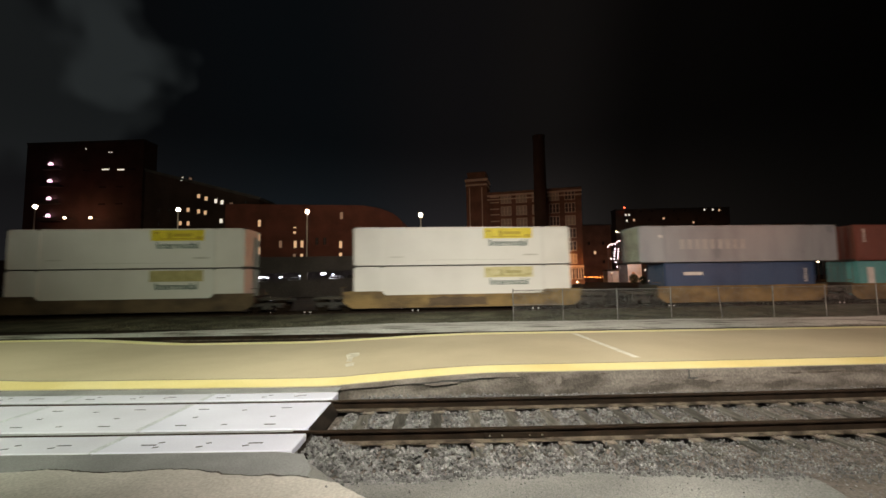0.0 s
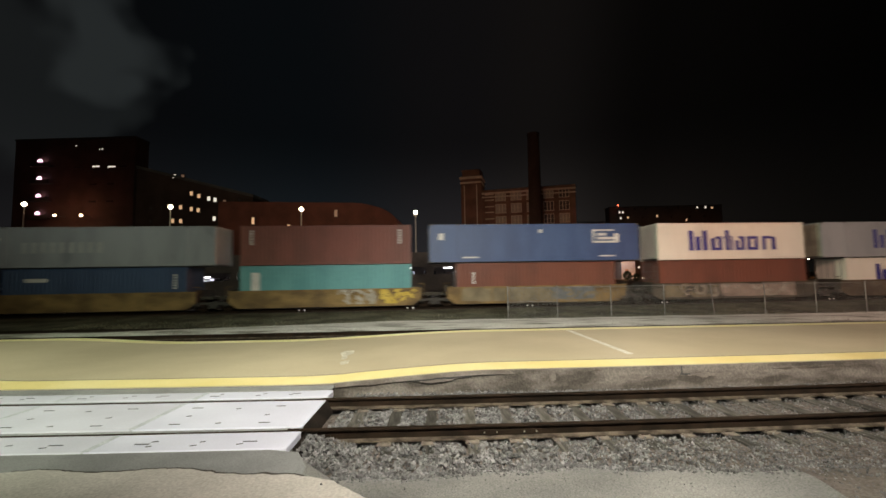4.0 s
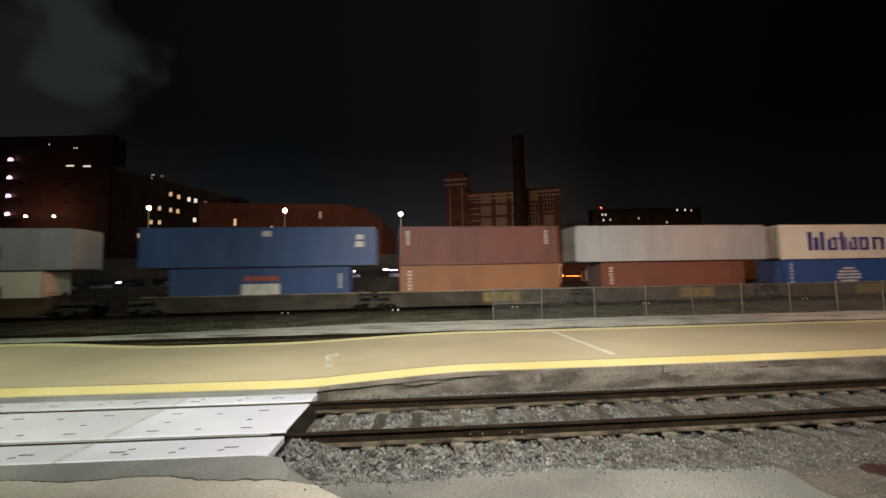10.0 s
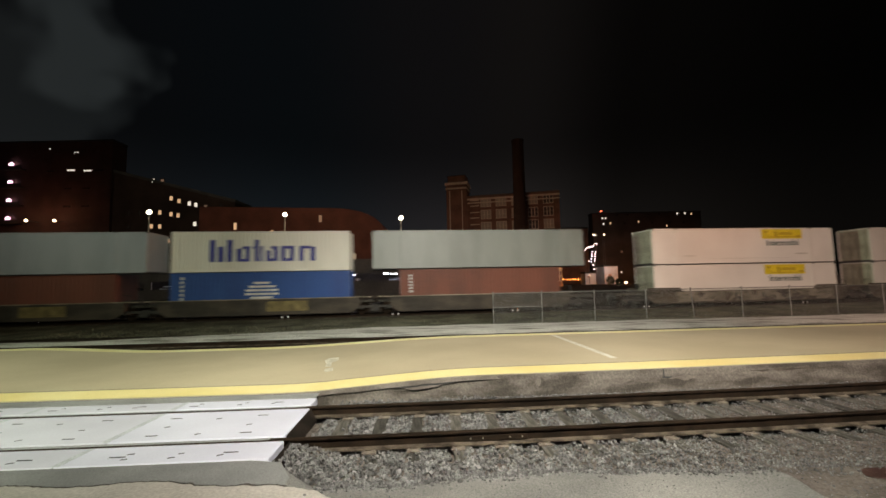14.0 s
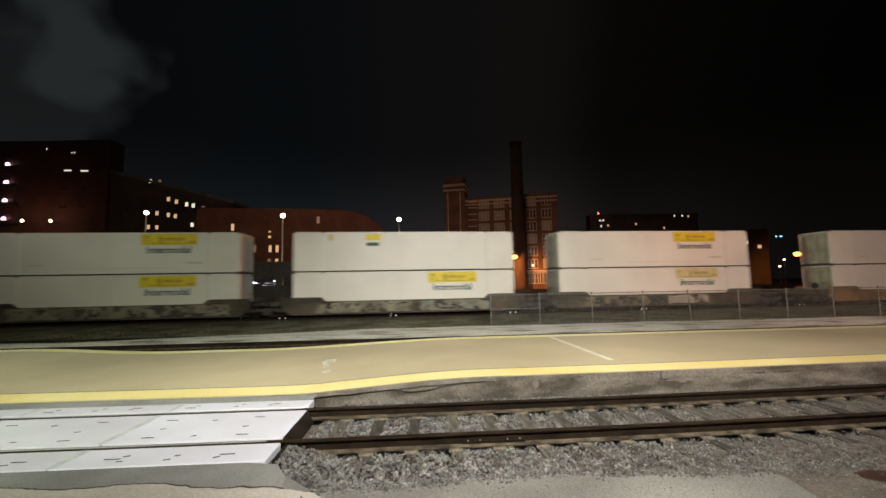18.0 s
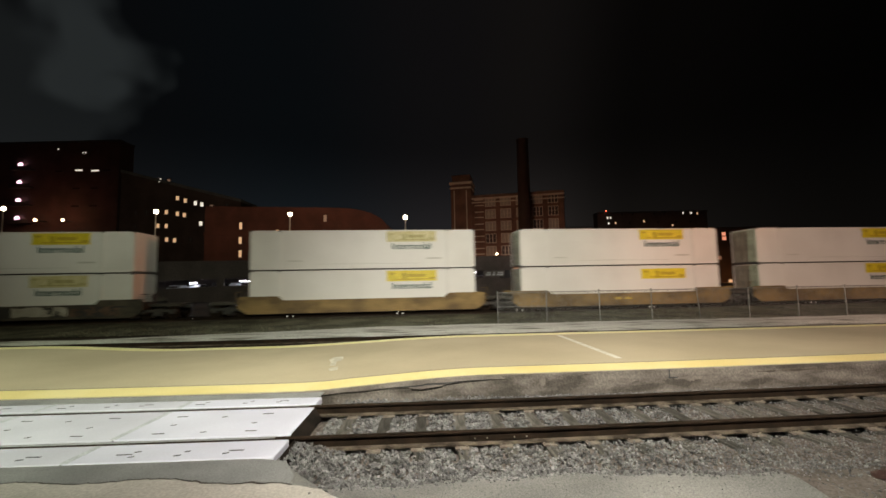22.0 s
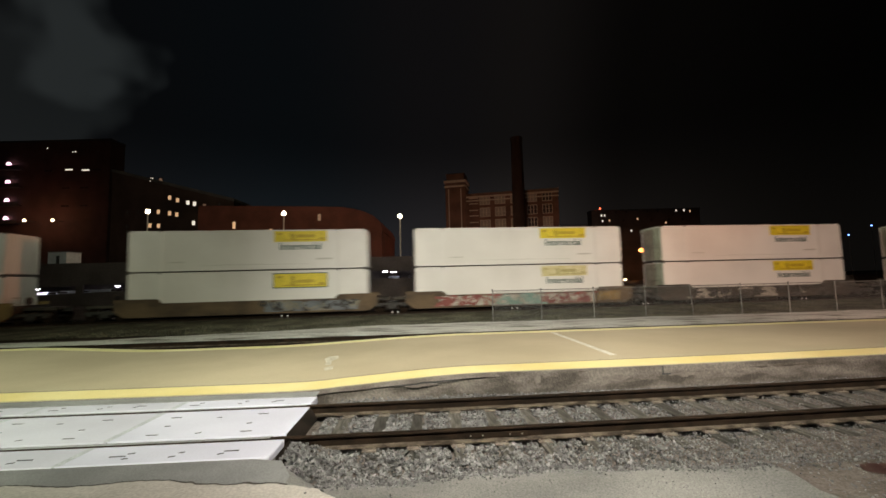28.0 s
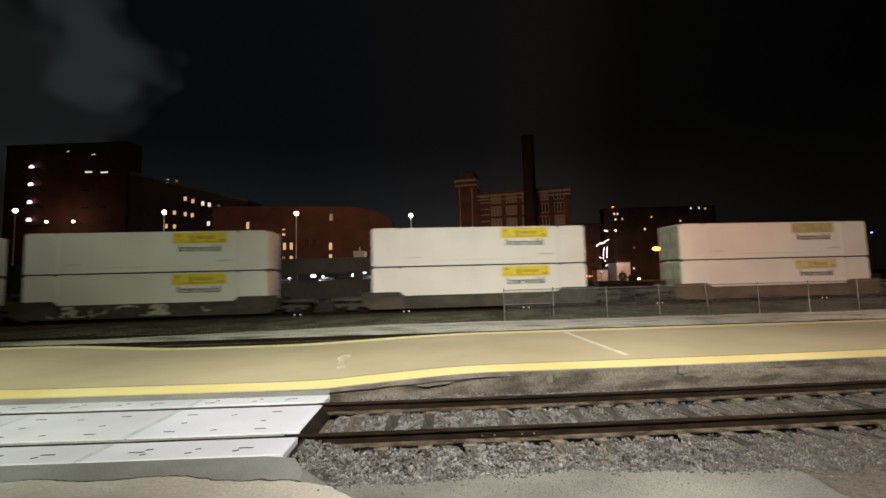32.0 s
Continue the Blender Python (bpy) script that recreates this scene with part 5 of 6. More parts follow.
# centre, upper paint, upper length, lower paint, sill, marks
STACKS = [
    (21.5, ("grey", GREY), LONG, "glossy grey long smooth container", ("navy", NAVY), "navy blue ribbed steel container", "ochre", ""),
    (37.3, ("red", RED), SHORT, "red-brown ribbed steel container", ("teal", TEAL), "pale teal ribbed steel container", "ochre", ""),
    (52.85, ("slate", SLATE), LONG, "slate blue container with a white emblem", ("brown", BROWN), "rust-brown ribbed steel container", "ochre", "emblem"),
    (68.6, ("cream", MIDWHITE), SHORT, "cream ribbed container with a large blue brand mark", ("brown", BROWN), "rust-brown ribbed steel container", "tagged", "logo"),
    (84.25, ("grey2", PALEGREY), LONG, "pale grey container with a large blue brand mark", ("cream", MIDWHITE), "cream ribbed container, its brand mark half hidden", "brown", "logos"),
    (104.4, ("blue", BLUE), LONG, "dark blue container with white plates", ("bright", BLUE), "blue ribbed container with a white block", "dark", "blue"),
    (120.3, ("maroon", MAROON), SHORT, "dull maroon ribbed steel container", ("orange", ORANGE), "orange-brown ribbed steel container", "dark", "codes"),
    (135.85, ("pale", PALEGREY), LONG, "pale grey long smooth container", ("brown", BROWN), "rust-brown ribbed steel container", "dark", "low"),
    (151.5, ("cream", MIDWHITE), SHORT, "cream ribbed container with a large blue brand mark", ("vivid", BRIGHT), "bright blue ribbed container with a white emblem", "dark", "logo2"),
    (167.3, ("greengrey", GREENGREY), LONG, "green-grey long smooth container", ("brown", BROWN), "rust-brown ribbed steel container", "dark", "low")]
for i, (q, up, ul, ulabel, low, llabel, sill, marks) in enumerate(STACKS):
    a = container(*low, SHORT, ISO, llabel, True)
    b = container(*up, ul, WIDE if ul == LONG else ISO, ulabel, ul != LONG)
    ya, yb = -ISO - 0.012, -(WIDE if ul == LONG else ISO) - 0.012
    if marks in ("logo", "logo2"):
        big_logo(b, LOGO, 0.05, 1.5, 7.2, 1.55, yb)
    if marks == "logos":
        big_logo(b, GREYLOGO, 0.0, 1.5, 7.2, 1.5, yb)
        big_logo(a, LOGO, 0.1, 1.65, 7.2, 1.5, ya)
    if marks == "emblem":
        bm = boxes((4.4, 6.5, yb - 0.006, yb, 1.4, 1.55), (4.4, 4.55, yb - 0.006, yb, 1.55, 2.3), (4.4, 6.1, yb - 0.006, yb, 2.3, 2.42), (4.75, 5.5, yb - 0.006, yb, 1.95, 2.15), (4.75, 6.1, yb - 0.006, yb, 1.65, 1.85), (6.1, 6.5, yb - 0.006, yb, 1.55, 2.1))
        part("emblem", bm, WHITEMARK, b, "white emblem of plain bars")
        part("plate", boxes((-7.4, -7.0, yb - 0.006, yb, 1.7, 2.2)), WHITEMARK, b)
        part("plate", boxes((0.2, 0.5, yb - 0.006, yb, 2.2, 2.45)), WHITEMARK, b)
        part("small_print", boxes((-5.6, -4.4, yb - 0.006, yb, 0.35, 0.45), (4.9, 6.1, yb - 0.006, yb, 0.35, 0.45)), WHITEMARK, b)
        code_bars(a, -4.9, ya, h=0.9)
    if marks == "blue":
        part("plate", boxes((0.1, 0.7, yb - 0.006, yb, 2.2, 2.6)), WHITEMARK, b, "white plate")
        part("plate", boxes((6.6, 7.2, yb - 0.006, yb, 1.4, 1.8), (6.65, 7.15, yb - 0.006, yb, 1.95, 2.3)), WHITEMARK, b, "white plates")
        part("block", boxes((-1.3, 1.3, ya - 0.006, ya, 1.0, 1.75)), WHITEMARK, a, "white block of lettering bars")
        part("bar", boxes((-1.1, 1.2, ya - 0.006, ya, 1.95, 2.3)), REDMARK, a, "red bar")
        code_bars(a, 5.4, ya)
    if marks == "codes":
        code_bars(b, -5.6, yb, z=1.5)
        code_bars(b, 5.0, yb, z=1.5)
        code_bars(a, -5.5, ya, z=1.1, h=1.5)
    if marks == "low":
        code_bars(a, -5.4, ya, z=1.2, h=1.4)
    if marks == "logo2":
        bm = bmesh.new()
        for k in range(5):
            w = (1.5, 2.25, 2.2, 1.8, 1.1)[k]
            box(bm, -w / 2, w / 2, ya - 0.006, ya, 1.0 + k * 0.26, 1.0 + k * 0.26 + 0.15)
        part("emblem", bm, WHITEMARK, a, "white round emblem of plain bars")
        code_bars(a, -5.4, ya, z=1.0, h=1.7)
    if marks == "" and i == 0:
        part("plate", boxes((-4.6, -3.1, ya - 0.006, ya, 1.95, 2.2)), WHITEMARK, a, "long white plate")
        code_bars(a, 5.2, ya)
    if i == 1:
        part("block", boxes((-5.3, -4.7, ya - 0.006, ya, 0.9, 2.4)), WHITEMARK, a, "white upright block")
        code_bars(b, -5.4, yb, z=1.5)
        code_bars(b, 5.2, yb, z=1.5)
    if i == 0:
        # lamp reflections on the glossy wall, painted as a row of faint blocks
        for k in range(9):
            x = -4.83 + k * 0.612
            part("brand_block", boxes((x, x + 0.367, yb - 0.006, yb, 1.05, 1.80)), GREYGLINT, b, "faint pale block painted for a lamp reflection")
        part("small_print", boxes((-6.5, -6.25, yb - 0.006, yb, 1.95, 2.15)), WHITEMARK, b)
    ride(a, q, 0.32)
    ride(b, q, 0.32 + H + 0.012)
    paint = {"ochre": CARYELLOW, "brown": CARBROWN, "tagged": CARGREY, "dark": CARDARK}[sill]
    first, last = i in (0, 5), i in (4, 9)
    le = SHORT / 2 + 2.9 if first else 7.75
    re = SHORT / 2 + 2.9 if last else 7.75
    car = well_car(SHORT, paint, {"ochre": "dirty ochre well car below stacked containers", "brown": "dull brown well car below stacked containers", "tagged": "pale grimy well car with graffiti", "dark": "dark well car with a yellow plate" if i in (6, 7, 8) else "dark grimy well car below stacked containers"}[sill],
                   False, 1.45 if i < 5 else 1.3, le, re, -(SHORT / 2 + 1.5) if first else None, SHORT / 2 + 1.5 if last else 7.85, 1.36)
    if i == 1:
        graffiti(car, 1.36, [SPRAYPALE], 1.2, 3.4, 0.35, 1.4, 8, 14)
        graffiti(car, 1.36, [SPRAYYELLOW], 3.6, 6.2, 0.35, 1.4, 9, 14)
    if i == 3:
        patch(car, 1.357, SPRAYTAN, -5.8, -1.6, 0.3, 1.42, 3, "tan field under the graffiti")
        patch(car, 1.357, SPRAYPINK, -1.4, 4.9, 0.3, 1.42, 4, "faded pink sprayed field")
        graffiti(car, 1.36, [SPRAYBLACK, SPRAYPALE], -4.6, -0.8, 0.35, 1.35, 10, 10)
        graffiti(car, 1.36, [SPRAYPALE], -0.5, 4.8, 0.35, 1.35, 11, 9)
    if i == 2:
        patch(car, 1.353, SPRAYTAN, -5.7, 0.95, 0.32, 1.42, 15, "dusty tan field on the sill")
        patch(car, 1.357, SPRAYSLATE, 1.0, 4.4, 0.35, 1.4, 5, "slate blue sprayed field")
        graffiti(car, 1.36, [SPRAYTAN], 0.6, 4.6, 0.35, 1.35, 14, 7)
    if i >= 5:
        part("top_chord", boxes((-SHORT / 2 - 1.6, SHORT / 2 + 1.6, -1.405, -1.385, 1.255, 1.315)), TANCHORD, car, "pale tan top edge of the sill")
    if i == 6:
        part("end_plate", boxes((0.06, 2.88, -1.412, -1.396, 0.42, 1.12)), DIRTYPLATE, car, "yellow plate on the side sill")
    if i in (7, 8):
        part("end_plate", boxes((0.4, 3.2, -1.412, -1.396, 0.42, 1.12)), DIRTYPLATE, car, "yellow plate on the side sill")
    ride(car, q)

# ---- parking lot, lamps and buildings behind the train ----
def street_lamp(x, y, z, head, label, size, base=0.5, arms=0.0):
    th = thing("street_lamp", pose(x, y, base), label, "street lamp", "lamps behind the train")
    h = z - base
    part("pole", tubes(((0, 0, 0), (0, 0, h - 0.1), 0.115, 0.09), n=10), LIMESTONE, th, "painted pole")
    part("base", tubes(((0, 0, -0.2), (0, 0, 0.5), 0.28), n=12), WALLGREY, th)
    part("collar", tubes(((0, 0, h - 0.1 - size[2]), (0, 0, h - 0.7 * size[2]), 0.1, 0.12), n=10), GALV, th)
    if arms:
        part("cross_arm", tubes(((-arms, 0, h), (arms, 0, h), 0.05), n=8), GALV, th)
    for s in (-arms, arms) if arms else (0.0,):
        bm = bmesh.new()
        bmesh.ops.create_uvsphere(bm, u_segments=16, v_segments=10, radius=1.0, matrix=Matrix.Translation((s, 0, h)) @ Matrix.Diagonal((*size, 1)))
        globe = part("globe", bm, head, th, "glowing lamp glass")
        part("cap", tubes(((s, 0, h + size[2] * 0.9), (s, 0, h + size[2] * 1.1), size[0] * 0.5, size[0] * 0.3), n=12), GALV, globe)
    return th


# garage and sodium lamp glasses are oversize, to take in their bloom
for p in LAMPS:
    street_lamp(*p, LAMPHEAD, "tall lamp with a glowing warm globe on the garage roof", (0.33, 0.31, 0.31), base=4.62 + 0.026 * min(0.0, p[0] + 15.0))
street_lamp(*STREET_LAMP, LAMPHEAD, "street lamp with a glowing warm globe behind the wall", (0.21, 0.19, 0.19))
street_lamp(*SODIUM_LAMPS[0], LAMPORANGE, "street lamp glowing sodium orange", (0.95, 0.65, 0.58))
for p in SODIUM_LAMPS[1:]:
    street_lamp(*p, LAMPORANGE, "double-headed street lamp glowing sodium orange", (1.0, 0.62, 0.56), arms=0.85)

# open parking garage: a lower wall, an open storey with cars, and the parapet of the roof deck
GX0, GX1, GY, GY1, BEND = -72.0, 9.0, 56.0, 68.0, -15.0


def slope(x):
    """The garage falls gently beyond its bend."""
    return 0.026 * min(0.0, x - BEND)


def ramped(*rows, bevel=0.0):
    """Boxes that follow the fall of the garage; the top of its parapet runs nearly level."""
    bm = boxes(*rows, bevel=bevel)
    for v in bm.verts:
        v.co.z += slope(v.co.x) if v.co.z < 5.5 else -0.005 * min(0.0, v.co.x - BEND)
    return bm


garage = thing("parking_garage", pose(0, 0, 0), "low brown concrete parking garage with one open storey", "garage")
for x0, x1 in ((GX0, BEND - 0.004), (BEND + 0.004, GX1)):
    part("parapet", ramped((x0, x1, GY, GY + 0.3, 3.72, 5.62), bevel=0.004), WALLGREY, garage, "brown concrete parapet of the roof deck")
    part("coping", ramped((x0, x1, GY - 0.06, GY + 0.36, 5.62, 5.72), bevel=0.004), WALLGREY, garage)
    part("lower_wall", ramped((x0, x1, GY, GY + 0.3, -0.2, 2.68), bevel=0.004), WALLGREY, garage)
    part("roof_deck", ramped((x0, x1, GY + 0.31, GY1 - 0.3, 4.3, 4.6)), KERB, garage)
    part("floor_slab", ramped((x0, x1, GY + 0.31, GY1 - 0.3, 1.4, 1.7)), KERB, garage)
    part("back_wall", ramped((x0, x1, GY1 - 0.29, GY1, -0.2, 5.4)), WALLGREY, garage)
for x in (GX0, GX1 - 0.3):
    part("end_wall", ramped((x, x + 0.3, GY + 0.32, GY1 - 0.3, -0.2, 1.39), (x, x + 0.3, GY + 0.32, GY1 - 0.3, 1.71, 4.29)), WALLGREY, garage)
for i in range(9):
    x = -68.6 + i * 9.25
    part("column", ramped((x - 0.48, x + 0.48, GY + 0.02, GY + 0.28, 2.68, 3.72)), WALLGREY, garage)
for x, z, w, hgt in ((-57.2, 3.5, 0.5, 0.1), (-45.8, 3.4, 0.35, 0.12), (-36.1, 3.3, 0.5, 0.12), (-29.1, 3.3, 0.45, 0.14), (-28.2, 3.2, 0.16, 0.1), (-26.2, 3.2, 0.3, 0.1), (-23.4, 3.3, 0.2, 0.08), (-20.05, 3.45, 0.34, 0.24),
                     (-18.6, 3.3, 0.14, 0.12), (-14.4, 3.25, 0.1, 0.34), (-12.7, 3.55, 0.3, 0.08), (-8.15, 3.7, 0.34, 0.22), (-7.0, 3.6, 0.5, 0.08), (-1.4, 3.55, 0.6, 0.1), (3.6, 3.5, 0.4, 0.1)):
    part("tube_light", ramped((x - w, x + w, GY + 1.2, GY + 1.3, z - hgt / 2, z + hgt / 2), bevel=0.01), TUBE, garage, "glowing white tube light")
for x in (-57.0, -36.1, -27.5, -19.4, -12.0, -6.6, 3.0):
    bulb((x, GY + 1.3, 3.4 + slope(x)), 150, (0.9, 0.9, 1.0), 0.3)
hut = thing("stair_hut", pose(-14.15, 60.6, 4.6), "small pale stair hut on the garage roof", "hut")
part("wall", boxes((-0.78, 0.78, -0.6, 1.6, 0.0, 2.2), bevel=0.02), LIMESTONE, hut)
part("roof", boxes((-0.85, 0.85, -0.68, 1.68, 2.2, 2.28)), LIMESTONE, hut)
part("pipe", tubes(((0.0, 0.2, 2.28), (0.0, 0.2, 2.9), 0.09), n=8), LIMESTONE, hut)
part("rail", boxes((0.86, 4.3, 0.0, 0.08, 1.2, 1.34)), LIMESTONE, hut, "pale handrail")
sg = thing("wall_sign", pose(6.4, 55.94, 3.25), "dull grey sign board with pale illegible marks on the wall", "sign")
part("board", boxes((-1.4, 1.4, -0.05, 0.05, -0.4, 0.4), bevel=0.01), LIP, sg)
for a, b in ((-1.2, -0.5), (-0.3, 0.1), (0.3, 1.2)):
    part("mark", boxes((a, b, -0.06, -0.052, -0.22, -0.05), (a + 0.15, b, -0.06, -0.052, 0.06, 0.22)), WHITEMARK, sg, "pale illegible bars")
bd = thing("notice_board", pose(-57.15, 55.93, 4.6), "pale board fixed to the parapet of the garage", "sign")
part("board", boxes((-0.85, 0.85, -0.05, 0.05, 0.0, 1.5), bevel=0.01), WHITEMARK, bd, "plain pale board")
part("bracket", boxes((-0.6, -0.5, 0.05, 0.068, 0.1, 1.0), (0.5, 0.6, 0.05, 0.068, 0.1, 1.0)), GALV, bd)
stair = thing("stair_house", pose(-54.85, 57.6, 4.58 + slope(-54.85)), "white stair house standing on the garage roof", "hut")
part("wall", boxes((-1.33, 1.33, 0.0, 2.4, 0.0, 4.1), bevel=0.02), SHOPWHITE, stair)
part("roof", boxes((-1.42, 1.42, -0.1, 2.5, 4.1, 4.22), bevel=0.01), GALV, stair)
part("door", boxes((-0.1, 0.35, -0.03, -0.002, 1.9, 3.6)), ROOF, stair, "narrow dark door")


def parked_car(x, y, turn, paint, label):
    th = thing("parked_car", pose(x, y, 1.7 + slope(x), 0, 0, turn), label, "car", "cars in the garage")
    bm = bmesh.new()
    prof = [(-2.2, 0.35), (-2.25, 0.75), (-1.9, 0.92), (-1.35, 1.0), (-0.75, 1.42), (0.6, 1.46), (1.35, 1.02), (2.05, 0.86), (2.25, 0.62), (2.2, 0.35)]
    rings = []
    for yy, k in ((-0.88, 0.93), (-0.8, 1.0), (0.8, 1.0), (0.88, 0.93)):
        rings.append([bm.verts.new((px, yy * (1 - 0.12 * max(0, pz - 0.95)), 0.35 + (pz - 0.35) * k)) for px, pz in prof])
    for a, b in zip(rings, rings[1:]):
        for i in range(len(prof)):
            bm.faces.new((a[i], a[(i + 1) % len(prof)], b[(i + 1) % len(prof)], b[i]))
    bm.faces.new(rings[0])
    bm.faces.new(rings[-1][::-1])
    bmesh.ops.recalc_face_normals(bm, faces=bm.faces[:])
    body = part("body", bm, paint, th)
    for hy in (-0.62, 0.62):
        part("headlight", boxes((2.18, 2.27, hy - 0.16, hy + 0.16, 0.6, 0.76), bevel=0.02), PANE, body)
    part("side_window", boxes((-0.95, 0.95, -0.86, -0.82, 1.02, 1.34)), PANE, body)
    part("windscreen", boxes((0.72, 1.22, -0.66, 0.66, 1.1, 1.3)), PANE, body)
    for wx in (-1.4, 1.4):
        for wy in (-0.86, 0.86):
            w = part("wheel", tubes(((0, -0.1, 0), (0, 0.1, 0), 0.33), n=16), RUBBER, th, at=pose(wx, wy, 0.33))
            part("rim", tubes(((0, -0.11, 0), (0, 0.11, 0), 0.19), n=10), GALV, w)
    return th


rng = random.Random(31)
for i in range(26):
    x = -69.0 + 2.95 * i
    if i in (3, 9, 14, 20) or abs((x + 68.5) % 9.25) < 0.9 and rng.random() < 0.3:
        continue
    pale = rng.random() < 0.55
    parked_car(x + rng.uniform(-0.15, 0.15), 59.2 + rng.uniform(-0.25, 0.25), rng.choice((-90, 90)) + rng.uniform(-2, 2), CARWHITE if pale else CARBLACK,
               "silver car parked behind the garage wall" if pale else "dark car parked behind the garage wall")


def window(parent, m, w, h, pane, bars=1, surround=None, name="window", bar=None):
    """A window: pane set back in a frame, with glazing bars and a sill."""
    heavy = 0.11 if bar else 0.05
    wd = part(name, kept(("frame", w, h, surround.name if surround else ""), lambda: mesh_of("window", boxes((-w / 2 - 0.14, -w / 2, -0.12, 0.02, 0, h), (w / 2, w / 2 + 0.14, -0.12, 0.02, 0, h), (-w / 2 - 0.14, w / 2 + 0.14, -0.12, 0.02, h, h + 0.18), (-w / 2 - 0.2, w / 2 + 0.2, -0.18, 0.02, -0.16, 0)), surround or ROOF)), None, parent, at=m)
    part("pane", kept(("pane", w, h, pane.name), lambda: mesh_of("pane", boxes((-w / 2, w / 2, -0.03, 0.0, 0, h)), pane)), None, wd)
    if bars:
        part("glazing_bar", kept(("bars", w, h, bars, bar.name if bar else ""), lambda: mesh_of("glazing_bar", boxes(*[(-w / 2 + w * (k + 1) / (bars + 1) - heavy, -w / 2 + w * (k + 1) / (bars + 1) + heavy, -0.07, -0.031, 0, h) for k in range(bars)], (-w / 2, w / 2, -0.07, -0.031, h * 0.48, h * 0.48 + 0.08)), bar or ROOF)), None, wd)
    return wd


# brick factory building with a corner tower
bld = thing("brick_building", pose(7.8, 123.0, 1.6, 0, 0, -12.2), "tall dark red brick building with stone trim and corner tower", "building")
BW, BH = 27.2, 26.2
part("wall", boxes((0, BW, 0, 18, -1.2, BH)), BRICK, bld)
part("parapet", boxes((-0.1, BW + 0.1, -0.15, 0.3, BH, BH + 0.8)), BRICK, bld)
part("cornice", boxes((-0.15, BW + 0.15, -0.3, -0.002, BH - 0.5, BH), (-0.15, BW + 0.15, -0.22, -0.002, BH - 1.6, BH - 1.25), bevel=0.03), LIMESTONE, bld, "pale stone cornice")
part("base_band", boxes((-0.1, BW + 0.1, -0.25, -0.002, 3.7, 4.3), bevel=0.03), LIMESTONE, bld, "stone band over the ground floor")
part("roof", boxes((0.3, BW - 0.3, 0.4, 17.6, BH, BH + 0.15)), ROOF, bld)
for r in range(6):
    z = 4.9 + r * 3.72
    for cx, w in ((5.6, 2.9), (10.2, 2.9), (14.2, 1.5), (19.6, 2.6), (24.0, 2.6)):
        plain = (cx < 15 and r >= 3)
        window(bld, pose(cx, 0.0, z), w, 2.5, (BOARD if plain or (r + int(cx)) % 3 == 0 else OLDPANE), 2 if w > 2 else 1, LIMESTONE, bar=LIMESTONE)
    for cx in (2.2,):
        for dz in (0.2, 1.9):
            part("stone_band", boxes((cx - 1.4, cx + 1.4, -0.08, -0.002, z + dz, z + dz + 0.3)), LIMESTONE, bld)
for k in range(7):
    window(bld, pose(11.6 + k * 2.4, 0.0, 0.5), 1.9, 2.9, OLDPANE, 2, LIMESTONE, bar=LIMESTONE)
for x in (0.4, 7.9, 12.4, 16.4, 21.8, 26.7):
    part("pilaster", boxes((x - 0.45, x + 0.45, -0.24, -0.001, 4.3, BH - 1.7), bevel=0.03), BRICK, bld)
for x, z in ((15.2, -0.2), (16.3, -0.4), (25.2, -0.5), (19.6, 5.7)):
    lp = part("wall_lamp", boxes((x - 0.15, x + 0.15, -0.4, -0.26, z + 0.1, z + 0.4), bevel=0.03), GALV, bld)
    bm = bmesh.new()
    bmesh.ops.create_uvsphere(bm, u_segments=10, v_segments=6, radius=0.26, matrix=Matrix.Translation((x, -0.45, z)))
    part("bulb", bm, LAMPSMALL, lp, "glowing lamp glass")
tw = part("tower", boxes((-6.3, -0.05, -1.2, 5.2, -1.2, 30.6)), BRICK, bld, "square brick corner tower")
part("tower_cornice", boxes((-6.75, 0.35, -1.65, 5.6, 30.6, 31.3), (-6.6, 0.2, -1.5, 5.5, 29.2, 29.7), bevel=0.04), LIMESTONE, tw)
part("tower_cap", boxes((-5.9, -0.5, -0.9, 4.9, 31.3, 33.0), (-6.1, -0.3, -1.1, 5.1, 33.0, 33.5), bevel=0.04), BRICK, tw)
for x in (-5.4, -1.6):
    part("tower_strip", boxes((x, x + 0.3, -1.3, -1.202, 5, 28.6)), LIMESTONE, tw)
st = thing("smokestack", pose(22.6, 116.5, 1.6), "tall round dark brick smokestack", "chimney")
part("shaft", tubes(((0, 0, -1.2), (0, 0, 41), 2.05, 1.65), n=20), STACKBRICK, st)
part("collar", tubes(((0, 0, 41), (0, 0, 42), 1.75, 1.8), n=20), STACKBRICK, st)


def house(name, label, x0, x1, y, depth, h, paint, lit, pane_size, dark=(), cap=None):
    th = thing(name, pose(x0, y, 1.6), label, "building")
    w = x1 - x0
    part("wall", boxes((0, w, 0, depth, -1.2, h)), paint, th)
    part("parapet", boxes((-0.15, w + 0.15, -0.15, depth + 0.15, h, h + 0.6)), cap or ROOF, th)
    for x, z, pane in lit:
        window(th, pose(x - x0, 0.0, z - 1.6 - pane_size[1] / 2), *pane_size, pane, 0, paint)
    for x, z in dark:
        window(th, pose(x - x0, 0.0, z - 1.6 - pane_size[1] / 2), *pane_size, PANE, 1, paint)
    return th


HALL_X = -45.5
